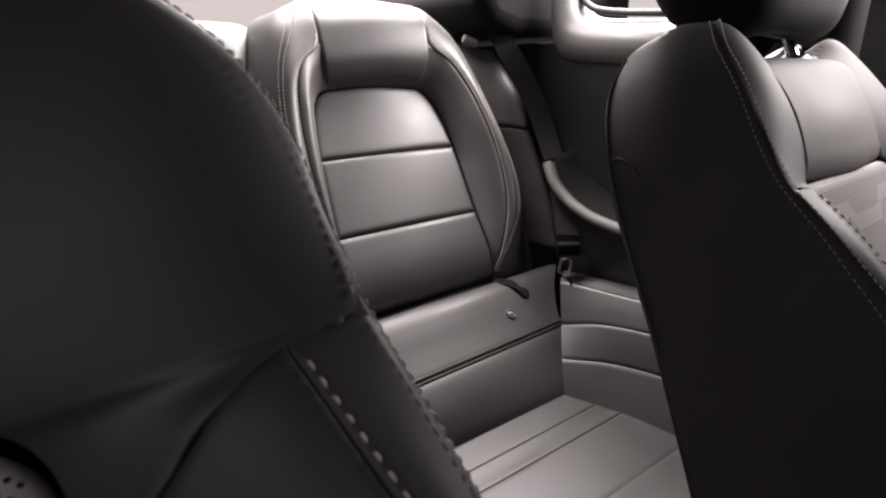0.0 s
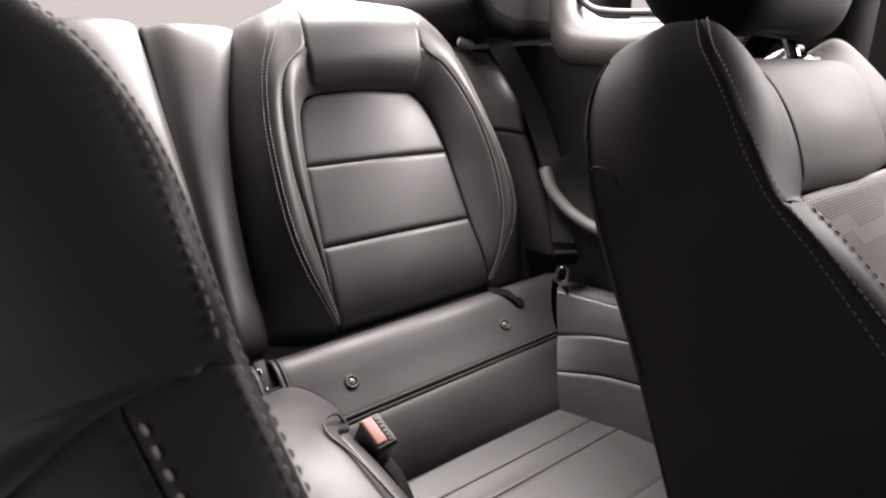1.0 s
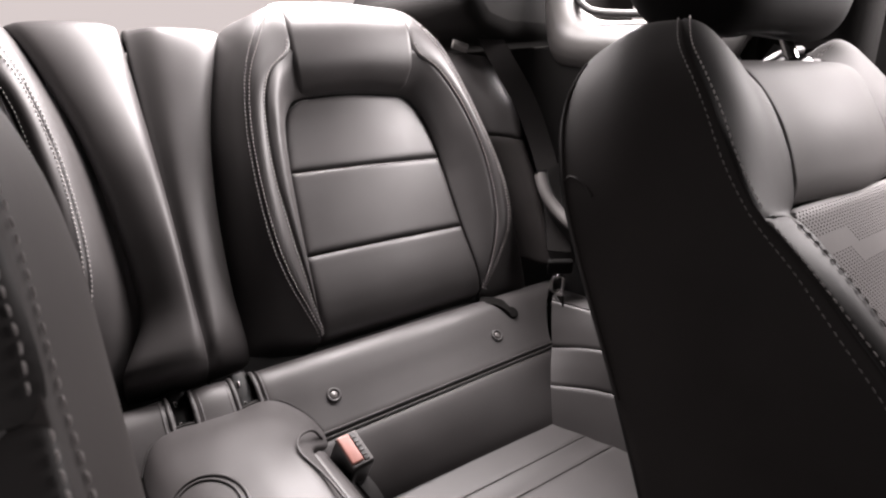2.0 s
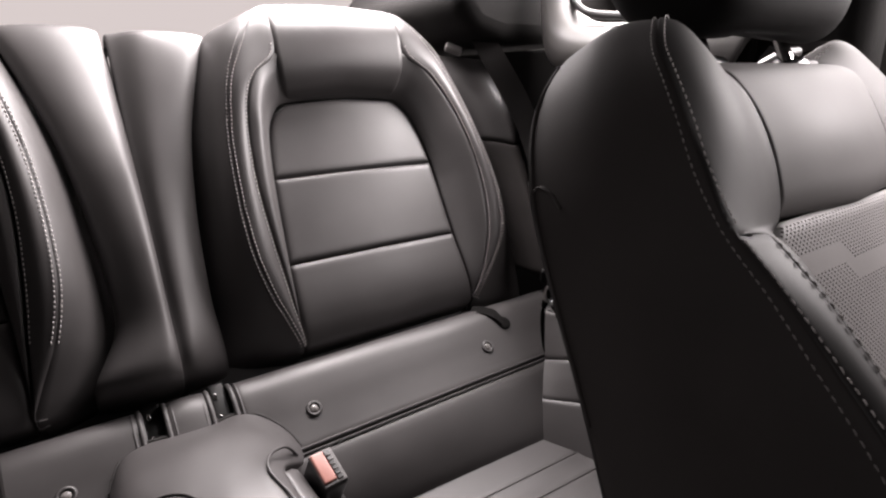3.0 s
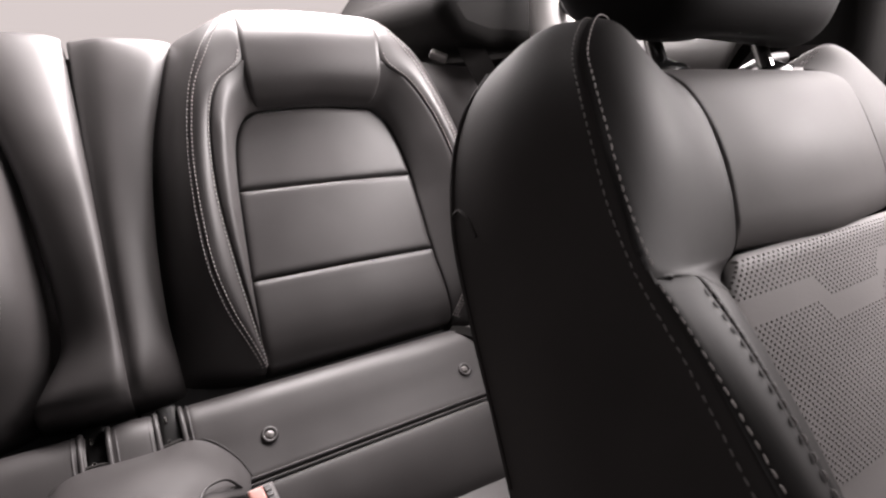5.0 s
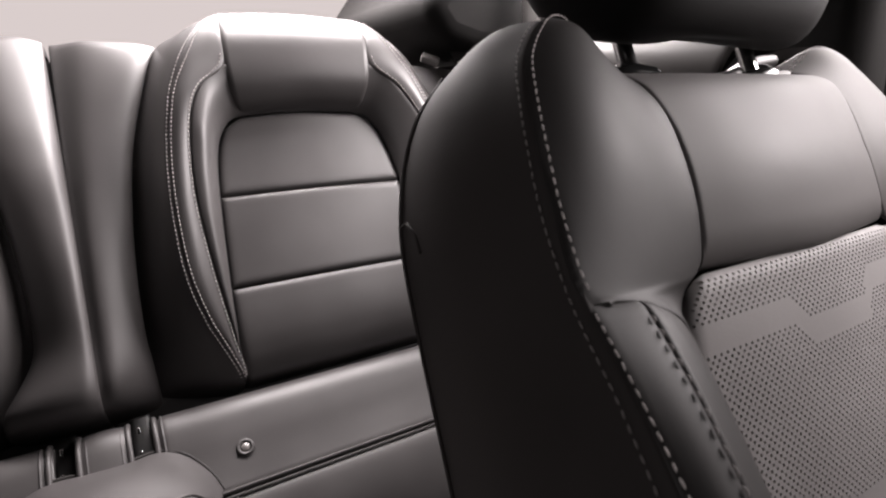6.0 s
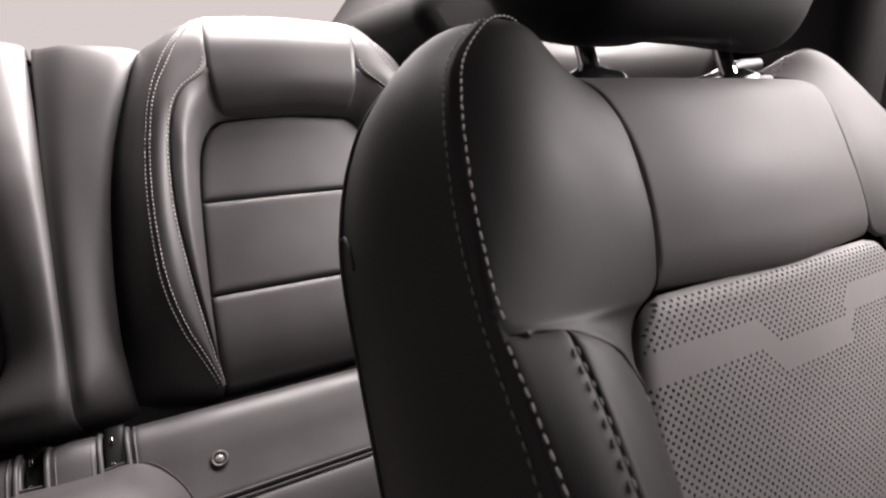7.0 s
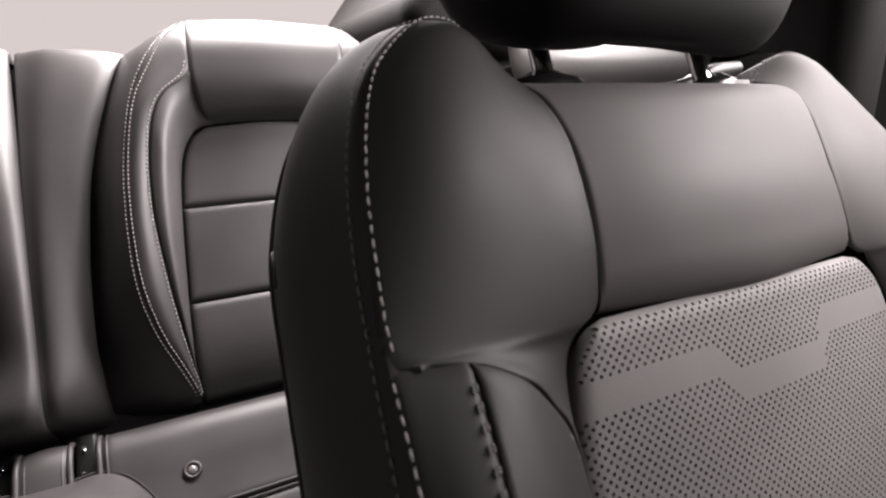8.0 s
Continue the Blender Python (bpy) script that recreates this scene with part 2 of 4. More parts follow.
def disc(centre, axis, radius, height, sides=24, dome=0.0):
    """A short round knob along an axis, with rounded rim."""
    a = Vector(axis).normalized()
    m = Matrix.Translation(centre) @ a.to_track_quat("Z", "Y").to_matrix().to_4x4()
    verts, faces = [], []
    rings = [(1.0, 0.0), (1.0, 0.6), (0.92, 0.9), (0.75, 1.0), (0.4, 1.0 + dome), (0.05, 1.0 + dome * 1.2)]
    for r, h in rings:
        for k in range(sides):
            t = 2 * math.pi * k / sides
            verts.append(tuple(m @ Vector((radius * r * math.cos(t), radius * r * math.sin(t), height * h))))
    for i in range(len(rings) - 1):
        for k in range(sides):
            faces.append((i * sides + k, i * sides + (k + 1) % sides, (i + 1) * sides + (k + 1) % sides, (i + 1) * sides + k))
    faces += [tuple(range(sides)), tuple((len(rings) - 1) * sides + k for k in range(sides))]
    return verts, faces


class Place:
    """A seat's own frame: u across, v up the leaning back, w out of its face. flip mirrors it across the car."""

    def __init__(self, origin, lean, flip=1, skew=0.0):
        a = radians(lean)
        self.o, self.flip, self.skew = np.array(origin, float), flip, skew
        self.v, self.w = np.array([0, math.sin(a), math.cos(a)]), np.array([0, -math.cos(a), math.sin(a)])

    def __call__(self, points):
        p = np.atleast_2d(np.array(points, float))
        u = (p[:, :1] + self.skew * p[:, 1:2]) * self.flip
        return self.o + u * np.array([1.0, 0, 0]) + p[:, 1:2] * self.v + p[:, 2:3] * self.w

    def dir(self, u, v, w):
        return np.array([u * self.flip, 0, 0]) + v * self.v + w * self.w


# ---- the cabin ----
def shell():
    """Floor, roof and walls round the seats; windscreen and left windows closed, rear glass and passenger's side left
    free.
    """
    floor = part("floor", block((0.1, 0.4, -0.02), (1.9, 3.0, 0.04), 0.005), CARPET)
    tagged(floor, "black carpeted car floor under the seats", "floor", kind="structure")
    # runs on over the windscreen to keep front light out
    roof = part("ceiling", block((0.0, -0.17, 1.22), (1.50, 1.34, 0.03), 0.01), LINING)
    tagged(roof, "dark cloth roof lining over the front seats", "ceiling", kind="structure")
    # unseen, made thick and low to stop the rear lamp reaching the front seats
    roof_block = part("ceiling_rear", block((-0.05, 0.65, 1.13), (1.40, 0.26, 0.21), 0.04, 4), LINING)
    tagged(roof_block, "unseen thick roof block, keeping rear glass light off the front seats", "ceiling", kind="structure")
    # full height, so no light enters by the left windows
    left = part("wall_left", block((-0.72, 0.45, 0.60), (0.05, 2.9, 1.22), 0.01), LINING)
    tagged(left, "unseen dark side wall, closing the left windows to light", "wall", kind="structure")
    # raised to the roof as an unseen block against light from ahead
    front = part("wall_front", block((0.1, -0.85, 0.61), (1.7, 0.06, 1.22), 0.02), BLACK_PLASTIC)
    tagged(front, "unseen black wall over dashboard and windscreen, blocking front light", "wall", kind="structure")
    rear = part("wall_rear", block((0.1, 1.45, 0.42), (1.7, 0.05, 0.82), 0.01), LINING)
    tagged(rear, "dark boot wall behind the rear seats", "wall", kind="structure")
    shelf = part("parcel_shelf", block((0.05, 1.26, 0.80), (1.1, 0.36, 0.02), 0.006), TRIM)
    tagged(shelf, "grey parcel shelf below the rear glass", "shelf", kind="structure")


shell()


def prism(outline, y0, y1):
    """A solid with an outline in x and z, from y0 to y1."""
    n = len(outline)
    verts = [(x, y0, z) for x, z in outline] + [(x, y1, z) for x, z in outline]
    return verts, [tuple(range(n)), tuple(range(n, 2 * n))] + [(i, (i + 1) % n, n + (i + 1) % n, n + i) for i in range(n)]


def side_wall():
    """The passenger's side behind the door: lower lining, pillars and the small quarter window."""
    x = 0.69
    wall = thing("wall_right", "dark plastic side lining with a small quarter window", "wall", kind="structure")
    part("lower_lining", block((x + 0.025, 1.17, 0.42), (0.05, 1.36, 0.86), 0.008), LINING, wall)
    part("door_panel", block((x + 0.045, -0.12, 0.30), (0.09, 1.20, 0.60), 0.02), BLACK_PLASTIC, wall)
    part("rear_pillar", prism([(0.520, 0.925), (0.548, 0.952), (0.60, 1.02), (0.72, 1.26), (0.98, 1.26), (0.98, 0.86), (0.62, 0.86), (0.56, 0.875)], 0.875, 1.35), LINING, wall)
    soft_edges = wall.children[-1].modifiers.new("soft_edges", "BEVEL")
    soft_edges.width, soft_edges.segments, soft_edges.limit_method, soft_edges.angle_limit = 0.03, 5, "ANGLE", 0.2
    part("door_pillar", block((x + 0.04, 0.475, 1.05), (0.06, 0.05, 0.45), 0.012, turn=(-8, 0, 0)), LINING, wall)
    part("pillar_trim", block((x + 0.045, 0.445, 0.74), (0.07, 0.13, 0.36), 0.03, 4), LINING, wall)
    # dark backing added outside the body to hide the bright studio behind the pillar
    part("door_frame", block((x + 0.215, 0.43, 0.70), (0.03, 0.26, 0.54), 0.01, 2), LINING, wall)
    part("roof_rail", block((x + 0.02, 0.74, 1.16), (0.08, 0.46, 0.16), 0.03), LINING, wall)
    run = [(0.49, 0.0), (0.60, 0.004), (0.70, 0.010), (0.78, 0.018), (0.810, 0.038), (0.824, 0.080), (0.830, 0.14)]
    rows = [[(x + dx, y + lead, 0.838 + dz + rise) for y, rise in run] for dx, dz, lead in ((-0.001, -0.040, 0.030), (-0.009, -0.026, 0.022), (-0.013, -0.010, 0.014), (-0.009, 0.007, 0.008), (0.008, 0.021, 0.0), (0.045, 0.033, -0.006))]
    part("sill", surface_panel(rows, (-1, 0, 1), 0.001, 0.006, 60, 30), SILL, wall, "window sill lit by the daylight")
    frame_curve = [(x + 0.03, 0.852, 1.05), (x + 0.03, 0.832, 0.955), (x + 0.03, 0.800, 0.912), (x + 0.03, 0.750, 0.895), (x + 0.03, 0.62, 0.882), (x + 0.03, 0.49, 0.868)]
    part("window_rubber", tube(frame_curve, 0.006, 60, 8), RUBBER, wall, "black rubber seal")


def surface_panel(curves, out, depth=0.003, reach=0.010, along=30, across=16, sides=(1, 1, 1, 1), puff=0.0, skirt=0.01, paired=False, relax=0):
    g = surface(curves, along, across, paired)
    share = np.interp(np.arange(1, along - 1) / along, [0.40, 0.66], [1, 0])[:, None, None]
    for _ in range(relax):
        mean = (g[2:, 1:-1] + g[:-2, 1:-1] + g[1:-1, 2:] + g[1:-1, :-2]) / 4
        g[1:-1, 1:-1] += share * (mean - g[1:-1, 1:-1])
    return upholster(g, out, depth, reach, sides, puff, skirt)


side_wall()


# ---- rear seat: backrests ----
def mirrored(curve):
    return [(-p[0], *p[1:]) for p in curve]


def rear_backrest(at, seat):
    """A bucket-shaped rear backrest with its half of the centre strip. Inner side (towards the car's middle): negative u."""
    out = tuple(at.w)
    slim = 0.010 if at.flip < 0 else 0.0

    def put(name, curves, material=LEATHER, **k):
        return part(name, surface_panel([at(c) for c in curves], k.pop("out", out), **k), material, seat, k.pop("label", ""))

    # quilted centre: three panels between the side edges
    edge_in = [(-0.139, -0.136, -0.100), (-0.139, -0.131, -0.062), (-0.139, -0.122, -0.032), (-0.139, -0.109, -0.014), (-0.140, -0.080, -0.004), (-0.139, -0.045, 0), (-0.137, 0.0, 0), (-0.128, 0.123, 0), (-0.119, 0.185, 0), (-0.106, 0.216, 0), (-0.084, 0.233, 0)]
    edge_out = [(0.146, -0.136, -0.100), (0.146, -0.131, -0.062), (0.146, -0.122, -0.032), (0.146, -0.109, -0.014), (0.144, -0.080, -0.004), (0.140, -0.045, 0), (0.136, 0.0, 0), (0.131, 0.123, 0), (0.121, 0.185, 0), (0.108, 0.216, 0), (0.088, 0.233, 0)]

    def cut(edge, v0, v1, n=9):
        c = spline(edge, 300)
        v = np.linspace(v0, v1, n)
        return [tuple(np.array([np.interp(x, c[:, 1], c[:, i]) for i in range(3)])) for x in v]

    for v0, v1 in ((-0.1355, -0.001), (0.001, 0.122), (0.124, 0.233)):
        a, b = cut(edge_in, v0, v1), cut(edge_out, v0, v1)
        mid = [((p[0] + q[0]) / 2, p[1] + (0.004 if v1 > 0.2 and i == 8 else 0), p[2] + 0.004) for i, (p, q) in enumerate(zip(a, b))]
        put("centre_panel", [a, mid, b], depth=0.004, reach=0.010, along=26, across=40)
    # the rolled wall from the centre up to the inner seam, round three sides
    arch = edge_in[3:] + [(0.0, 0.238, 0)] + edge_out[:2:-1]
    seam = [(-0.139, -0.109, -0.013), (-0.144, -0.070, -0.001), (-0.149, -0.025, 0.012), (-0.155, 0.03, 0.023), (-0.160, 0.115, 0.034), (-0.153, 0.20, 0.043), (-0.136, 0.250, 0.050), (-0.099, 0.284, 0.050), (0.0, 0.287, 0.053),
            (0.104, 0.286, 0.052), (0.144, 0.252, 0.048), (0.178, 0.18, 0.043), (0.193, 0.09, 0.037), (0.189, 0.0, 0.025), (0.168, -0.07, 0.005), (0.146, -0.109, -0.013)]
    n = 60
    A, B = spline(arch, n), spline(seam, n)
    low = A * 0.80 + B * 0.20
    soft = np.interp(np.arange(n), [36, 46], [0, 1])
    under = np.interp(np.arange(n), [18, 24, 36, 42], [0, 1, 1, 0])
    low[:, 2] = A[:, 2] + (B[:, 2] - A[:, 2]) * (0.55 - 0.40 * soft - 0.22 * under)
    high = A * 0.42 + B * 0.58
    high[:, 2] = A[:, 2] + (B[:, 2] - A[:, 2]) * (0.97 - 0.48 * soft - 0.27 * under)
    put("inner_bolster", [A, low, high, B], depth=0.002, reach=0.006, along=120, across=20)
    # bolster crests between the inner seam and the outer double seam
    crest_in = [(-0.141, -0.128, -0.050), (-0.139, -0.109, -0.013), (-0.144, -0.070, -0.001), (-0.149, -0.025, 0.012), (-0.155, 0.03, 0.023), (-0.160, 0.115, 0.034), (-0.153, 0.20, 0.043), (-0.136, 0.250, 0.050), (-0.099, 0.284, 0.050), (-0.096, 0.325, 0.054), (-0.094, 0.360, 0.040), (-0.093, 0.376, 0.020)]
    outer_in = [(-0.143, -0.130, -0.050), (-0.140, -0.112, -0.014), (-0.157, -0.07, 0.005), (-0.171, -0.04, 0.018), (-0.1835, 0.005, 0.030), (-0.188, 0.05, 0.036), (-0.187, 0.115, 0.039), (-0.181, 0.18, 0.040), (-0.167, 0.25, 0.045), (-0.146, 0.30, 0.049), (-0.125, 0.335, 0.044), (-0.107, 0.360, 0.033), (-0.095, 0.380, 0.015)]
    crest_out = [(0.148, -0.128, -0.050), (0.146, -0.109, -0.013), (0.168, -0.07, 0.005), (0.189, 0.0, 0.025), (0.193, 0.09, 0.037), (0.178, 0.18, 0.043), (0.144, 0.252, 0.048), (0.104, 0.286, 0.052), (0.106, 0.325, 0.056), (0.108, 0.360, 0.042), (0.109, 0.378, 0.020)]
    outer_out = [(0.150, -0.130, -0.050), (0.147, -0.112, -0.014), (0.184, -0.065, 0.010), (0.211, -0.02, 0.027), (0.220, 0.03, 0.035), (0.217, 0.09, 0.039), (0.205, 0.17, 0.040), (0.186, 0.24, 0.045), (0.163, 0.295, 0.050), (0.140, 0.335, 0.045), (0.124, 0.362, 0.034), (0.111, 0.382, 0.015)]
    rows = []
    for a, b in ((crest_in, outer_in), (crest_out, outer_out)):
        A, B = spline(a, 40), spline(b, 40)
        m = (A + B) / 2
        m[:, 2] += 0.006 * np.sin(np.linspace(0, math.pi, 40))
        put("bolster_crest", [A, m, B], depth=0.0025, reach=0.006, along=70, across=12)
        for column in (2, 9):
            rows.append(on_cover([at(A), at(m), at(B)], 70, 12, column, out)[8 if slim == 0 else 19:66 if column == 9 else 56])
    # head panel rolled over the top
    left = [(-0.099, 0.284, 0.050), (-0.096, 0.325, 0.054), (-0.094, 0.360, 0.040), (-0.093, 0.380, 0.014), (-0.093, 0.384, -0.02), (-0.093, 0.375, -0.05)]
    right = [(0.104, 0.286, 0.052), (0.106, 0.325, 0.056), (0.108, 0.360, 0.042), (0.109, 0.382, 0.014), (0.109, 0.386, -0.02), (0.109, 0.377, -0.05)]
    left = [(-0.086, 0.236, 0.003), (-0.091, 0.2445, 0.024), (-0.096, 0.263, 0.0425), (-0.098, 0.291, 0.0515)] + left[1:]
    right = [(0.090, 0.236, 0.003), (0.095, 0.2445, 0.024), (0.101, 0.264, 0.0430), (0.104, 0.292, 0.0530)] + right[1:]
    middle = [(0.004, p[1] + (0.003 if i > 2 else 0.005), p[2] + 0.004) for i, p in enumerate(left)]
    put("head_panel", [left, middle, right], depth=0.0025, reach=(0.004, 0.004, 0.004, 0.004), along=60, across=30, sides=(0.5, 0, 1, 1), skirt=0.003)
    # flanks outside the double seam
    flank_in = [(-0.236, -0.130, -0.115), (-0.243, -0.105, -0.055), (-0.242, -0.02, -0.034), (-0.236, 0.08, -0.032), (-0.222, 0.19, -0.026), (-0.193, 0.295, -0.022), (-0.170, 0.348, -0.022), (-0.130, 0.378, -0.03), (-0.095, 0.380, -0.05)]
    flank_out = [(0.250, -0.175, -0.050), (0.256, -0.12, -0.030), (0.264, -0.02, -0.022), (0.266, 0.08, -0.020), (0.250, 0.19, -0.014), (0.222, 0.295, -0.014), (0.196, 0.345, -0.018), (0.152, 0.378, -0.03), (0.111, 0.382, -0.05)]
    flank_in = [(p[0] + slim, p[1], p[2]) for p in flank_in]
    for a, b in ((outer_in, flank_in), (outer_out, flank_out)):
        A, B = spline(a, 40), spline(b, 40)
        m = A * 0.60 + B * 0.40
        m[:, 2] = A[:, 2] * 0.70 + B[:, 2] * 0.30 + 0.001
        m2 = A * 0.22 + B * 0.78
        m2[:, 2] = A[:, 2] * 0.25 + B[:, 2] * 0.75
        put("flank", [A, m, m2, B], depth=0.0025, reach=0.006, along=70, across=16, sides=(0, 0, 1, 0))
        rows.append(on_cover([at(A), at(m), at(m2), at(B)], 70, 16, 1, out)[8 if slim == 0 else 19:66])
    # half of the strip between the two buckets, up to the split
    foot = [(-0.296, -0.132, -0.120), (-0.296, -0.128, -0.070), (-0.296, -0.119, -0.030), (-0.2955, -0.106, 0.000), (-0.2955, -0.090, 0.010), (-0.2955, -0.065, 0.010)]
    split = foot + [(-0.2955, -0.03, 0.006), (-0.2955, 0.06, 0.004), (-0.295, 0.15, -0.004), (-0.294, 0.247, -0.018), (-0.292, 0.340, -0.030), (-0.291, 0.362, -0.042), (-0.291, 0.364, -0.085)]
    if at.flip > 0:
        foot = [(-0.228, -0.132, -0.125), (-0.230, -0.128, -0.090), (-0.232, -0.119, -0.060), (-0.233, -0.106, -0.040), (-0.234, -0.088, -0.028), (-0.236, -0.060, -0.022)]
    else:
        foot = [(-0.215, -0.132, -0.125), (-0.208, -0.128, -0.080), (-0.205, -0.119, -0.040), (-0.204, -0.106, -0.014), (-0.206, -0.090, -0.004), (-0.223, -0.060, -0.012)]
    beside = foot + [(-0.238, -0.02, -0.018), (-0.233, 0.08, -0.013), (-0.218, 0.19, -0.006), (-0.189, 0.295, -0.006), (-0.172, 0.342, -0.016), (-0.167, 0.356, -0.035), (-0.166, 0.358, -0.080)]
    split, beside = ([(p[0] + slim, p[1], p[2]) for p in c] for c in (split, beside))
    A, B = spline(split, 40), spline(beside, 40)
    rows_between = []
    bank = ((0.10, 0.003), (0.30, 0.012), (0.55, 0.013), (0.83, 0.009)) if at.flip > 0 else ((0.05, 0.008), (0.20, 0.016), (0.52, 0.018), (0.84, 0.012))
    for k, lift in bank:
        m = A * (1 - k) + B * k
        m[:, 2] += lift
        rows_between.append(m)
    put("centre_strip", [A, *rows_between, B], depth=0.004, reach=(0.010, 0.012, 0.006, 0.006), along=60, across=36, sides=(0, 0, 1 if at.flip > 0 else 0.4, 0.6))
    # thread: a double row on the outer seam, one row on the inner
    for i, c in enumerate(rows):
        row = part("stitching", stitches(c[::2], out, 0.0034, 0.0020, 0.0007, 0.0, i), THREAD, seat, "pale grey thread")
        row["kind"] = "stuff"
    # padded block behind the covers
    part("back_shell", loft_block(at), BLACK_PLASTIC, seat)


def loft_block(at):
    """The hidden stiff back of a rear backrest."""
    outline = [(-0.286, -0.14), (0.25, -0.14), (0.245, 0.05), (0.215, 0.25), (0.15, 0.352), (-0.15, 0.345), (-0.286, 0.345)]
    verts = [tuple(at([(u, v, -0.055)])[0]) for u, v in outline] + [tuple(at([(u, v, -0.10)])[0]) for u, v in outline]
    n = len(outline)
    faces = [tuple(range(n)), tuple(range(n, 2 * n))] + [(i, (i + 1) % n, n + (i + 1) % n, n + i) for i in range(n)]
    return verts, faces


REAR = Place((0.341, 0.8235, 0.564), 27.6, 1)
REAR_TWIN = Place((-0.235, 0.8235, 0.564), 27.6, -1)
SEAT = thing("rear_seat", "black leather bucket rear seat with quilted back and grey double stitching", "seat", group="rear seats")
SEAT_TWIN = thing("rear_seat", "black leather rear seat across the centre hump from its twin", "seat", group="rear seats")
rear_backrest(REAR, SEAT)
rear_backrest(REAR_TWIN, SEAT_TWIN)


# ---- rear seat: cushions and the hump between them ----
LIP = ((0.805, 0.395, 0.53), (0.789, 0.428, 0.53), (0.768, 0.4455, 0.51), (0.747, 0.4425, 0.480), (0.728, 0.4270, 0.456), (0.709, 0.4075, 0.438), (0.690, 0.3905, 0.424), (0.678, 0.381, 0.42))


def rear_cushion(x0, flip, seat):
    """A deep rear cushion: lip with two studs, piped seam, sloping front of the lip, ribbed hollow and outer side wall.
    x0: the inner edge near the car's middle."""
    def w(points):
        return np.array([(x0 + flip * p[0], p[1], p[2]) for p in points])

    def put(name, curves, material=LEATHER, out=(0, -0.6, 1), **k):
        return part(name, surface_panel([w(c) for c in curves], out, **k), material, seat)

    # lip, from the inner end to the outer corner; curves run across
    across = [0.0, 0.06, 0.13, 0.22, 0.31, 0.37, 0.42]
    def line(y, z, end=0.42):
        return [(s * end / 0.42, y, z) for s in across]
    put("lip", [[(-0.034, y, z)] + line(y, z, end) for y, z, end in LIP], depth=0.004, reach=0.010, along=50, across=36, sides=(1, 0, 0, 1))
    put("riser", [line(0.677, 0.379), line(0.662, 0.368), line(0.640, 0.342), [(p[0], p[1] + 0.03 * (0.36 - p[0]), p[2]) for p in line(0.616, 0.312)], [(p[0], p[1] + 0.06 * (0.36 - p[0]), p[2]) for p in line(0.604, 0.292)]], depth=0.004, reach=0.010, along=50, across=24, sides=(1, 1, 1, 0))
    # hollow: a soft cover with two welts across it
    def depth_at(y):
        return 0.297 - 0.06 * (0.614 - y) + 0.5 * max(0.0, 0.42 - y) ** 2

    def cross(y, slope=0.045):
        return [(s, y - slope * (s - 0.13), depth_at(y - slope * (s - 0.13))) for s in across]

    for a, b, sink in ((0.640, 0.5735, 0.0), (0.5725, 0.5375, 0.0012), (0.5365, 0.44, 0.0), (0.44, 0.32, 0.0), (0.32, 0.20, 0.0)):
        rows = [[(p[0], p[1], p[2] - d) for p in cross(y)] for y, d in ((a, 0), ((a * 2 + b) / 3, sink), ((a + b * 2) / 3, sink), (b, 0))]
        put("hollow_panel", rows, out=(0, 0, 1), depth=0.0010, reach=0.006, along=40, across=16, sides=(0, 0, 1, 1))
    for y in (0.573, 0.537):
        part("welt", tube(w([(p[0], p[1], p[2] - 0.0004) for p in cross(y)]), 0.0011, 50, 8), LEATHER, seat)
    # outer side wall: three bands
    wall = [[(0.345, 0.600, 0.285), (0.385, 0.50, 0.275), (0.41, 0.38, 0.28), (0.42, 0.22, 0.30)],
            [(0.372, 0.634, 0.343), (0.412, 0.555, 0.352), (0.438, 0.42, 0.358), (0.445, 0.22, 0.360)],
            [(0.408, 0.668, 0.383), (0.428, 0.585, 0.404), (0.450, 0.45, 0.412), (0.455, 0.22, 0.41)],
            [(0.438, 0.700, 0.447), (0.452, 0.610, 0.449), (0.468, 0.47, 0.452), (0.475, 0.22, 0.45)]]
    for a, b in zip(wall, wall[1:]):
        m = [((p[0] + q[0]) / 2 - 0.001, (p[1] + q[1]) / 2, (p[2] + q[2]) / 2 + 0.001) for p, q in zip(a, b)]
        put("side_wall", [a, m, b], out=(-flip, -0.3, 0.6), depth=0.0022, reach=0.005, along=40, across=14, sides=(0, 0, 1, 1))
    put("wall_top", [wall[3], [(p[0] + 0.03, p[1] + 0.015, p[2] + 0.006) for p in wall[3]], [(p[0] + 0.07, p[1] + 0.02, p[2] - 0.02) for p in wall[3]]], out=(0, 0, 1), depth=0.003, along=30, across=10, sides=(0, 0, 0, 0))
    # piping along the seam under the lip, in two strands
    for dy, dz, r in ((0.0, 0.002, 0.0016), (-0.004, -0.003, 0.0013)):
        part("piping", tube(w(line(0.678 + dy, 0.382 + dz)), r, 50, 6), LEATHER, seat)


rear_cushion(0.130, 1, SEAT)
rear_cushion(-0.034, -1, SEAT_TWIN)


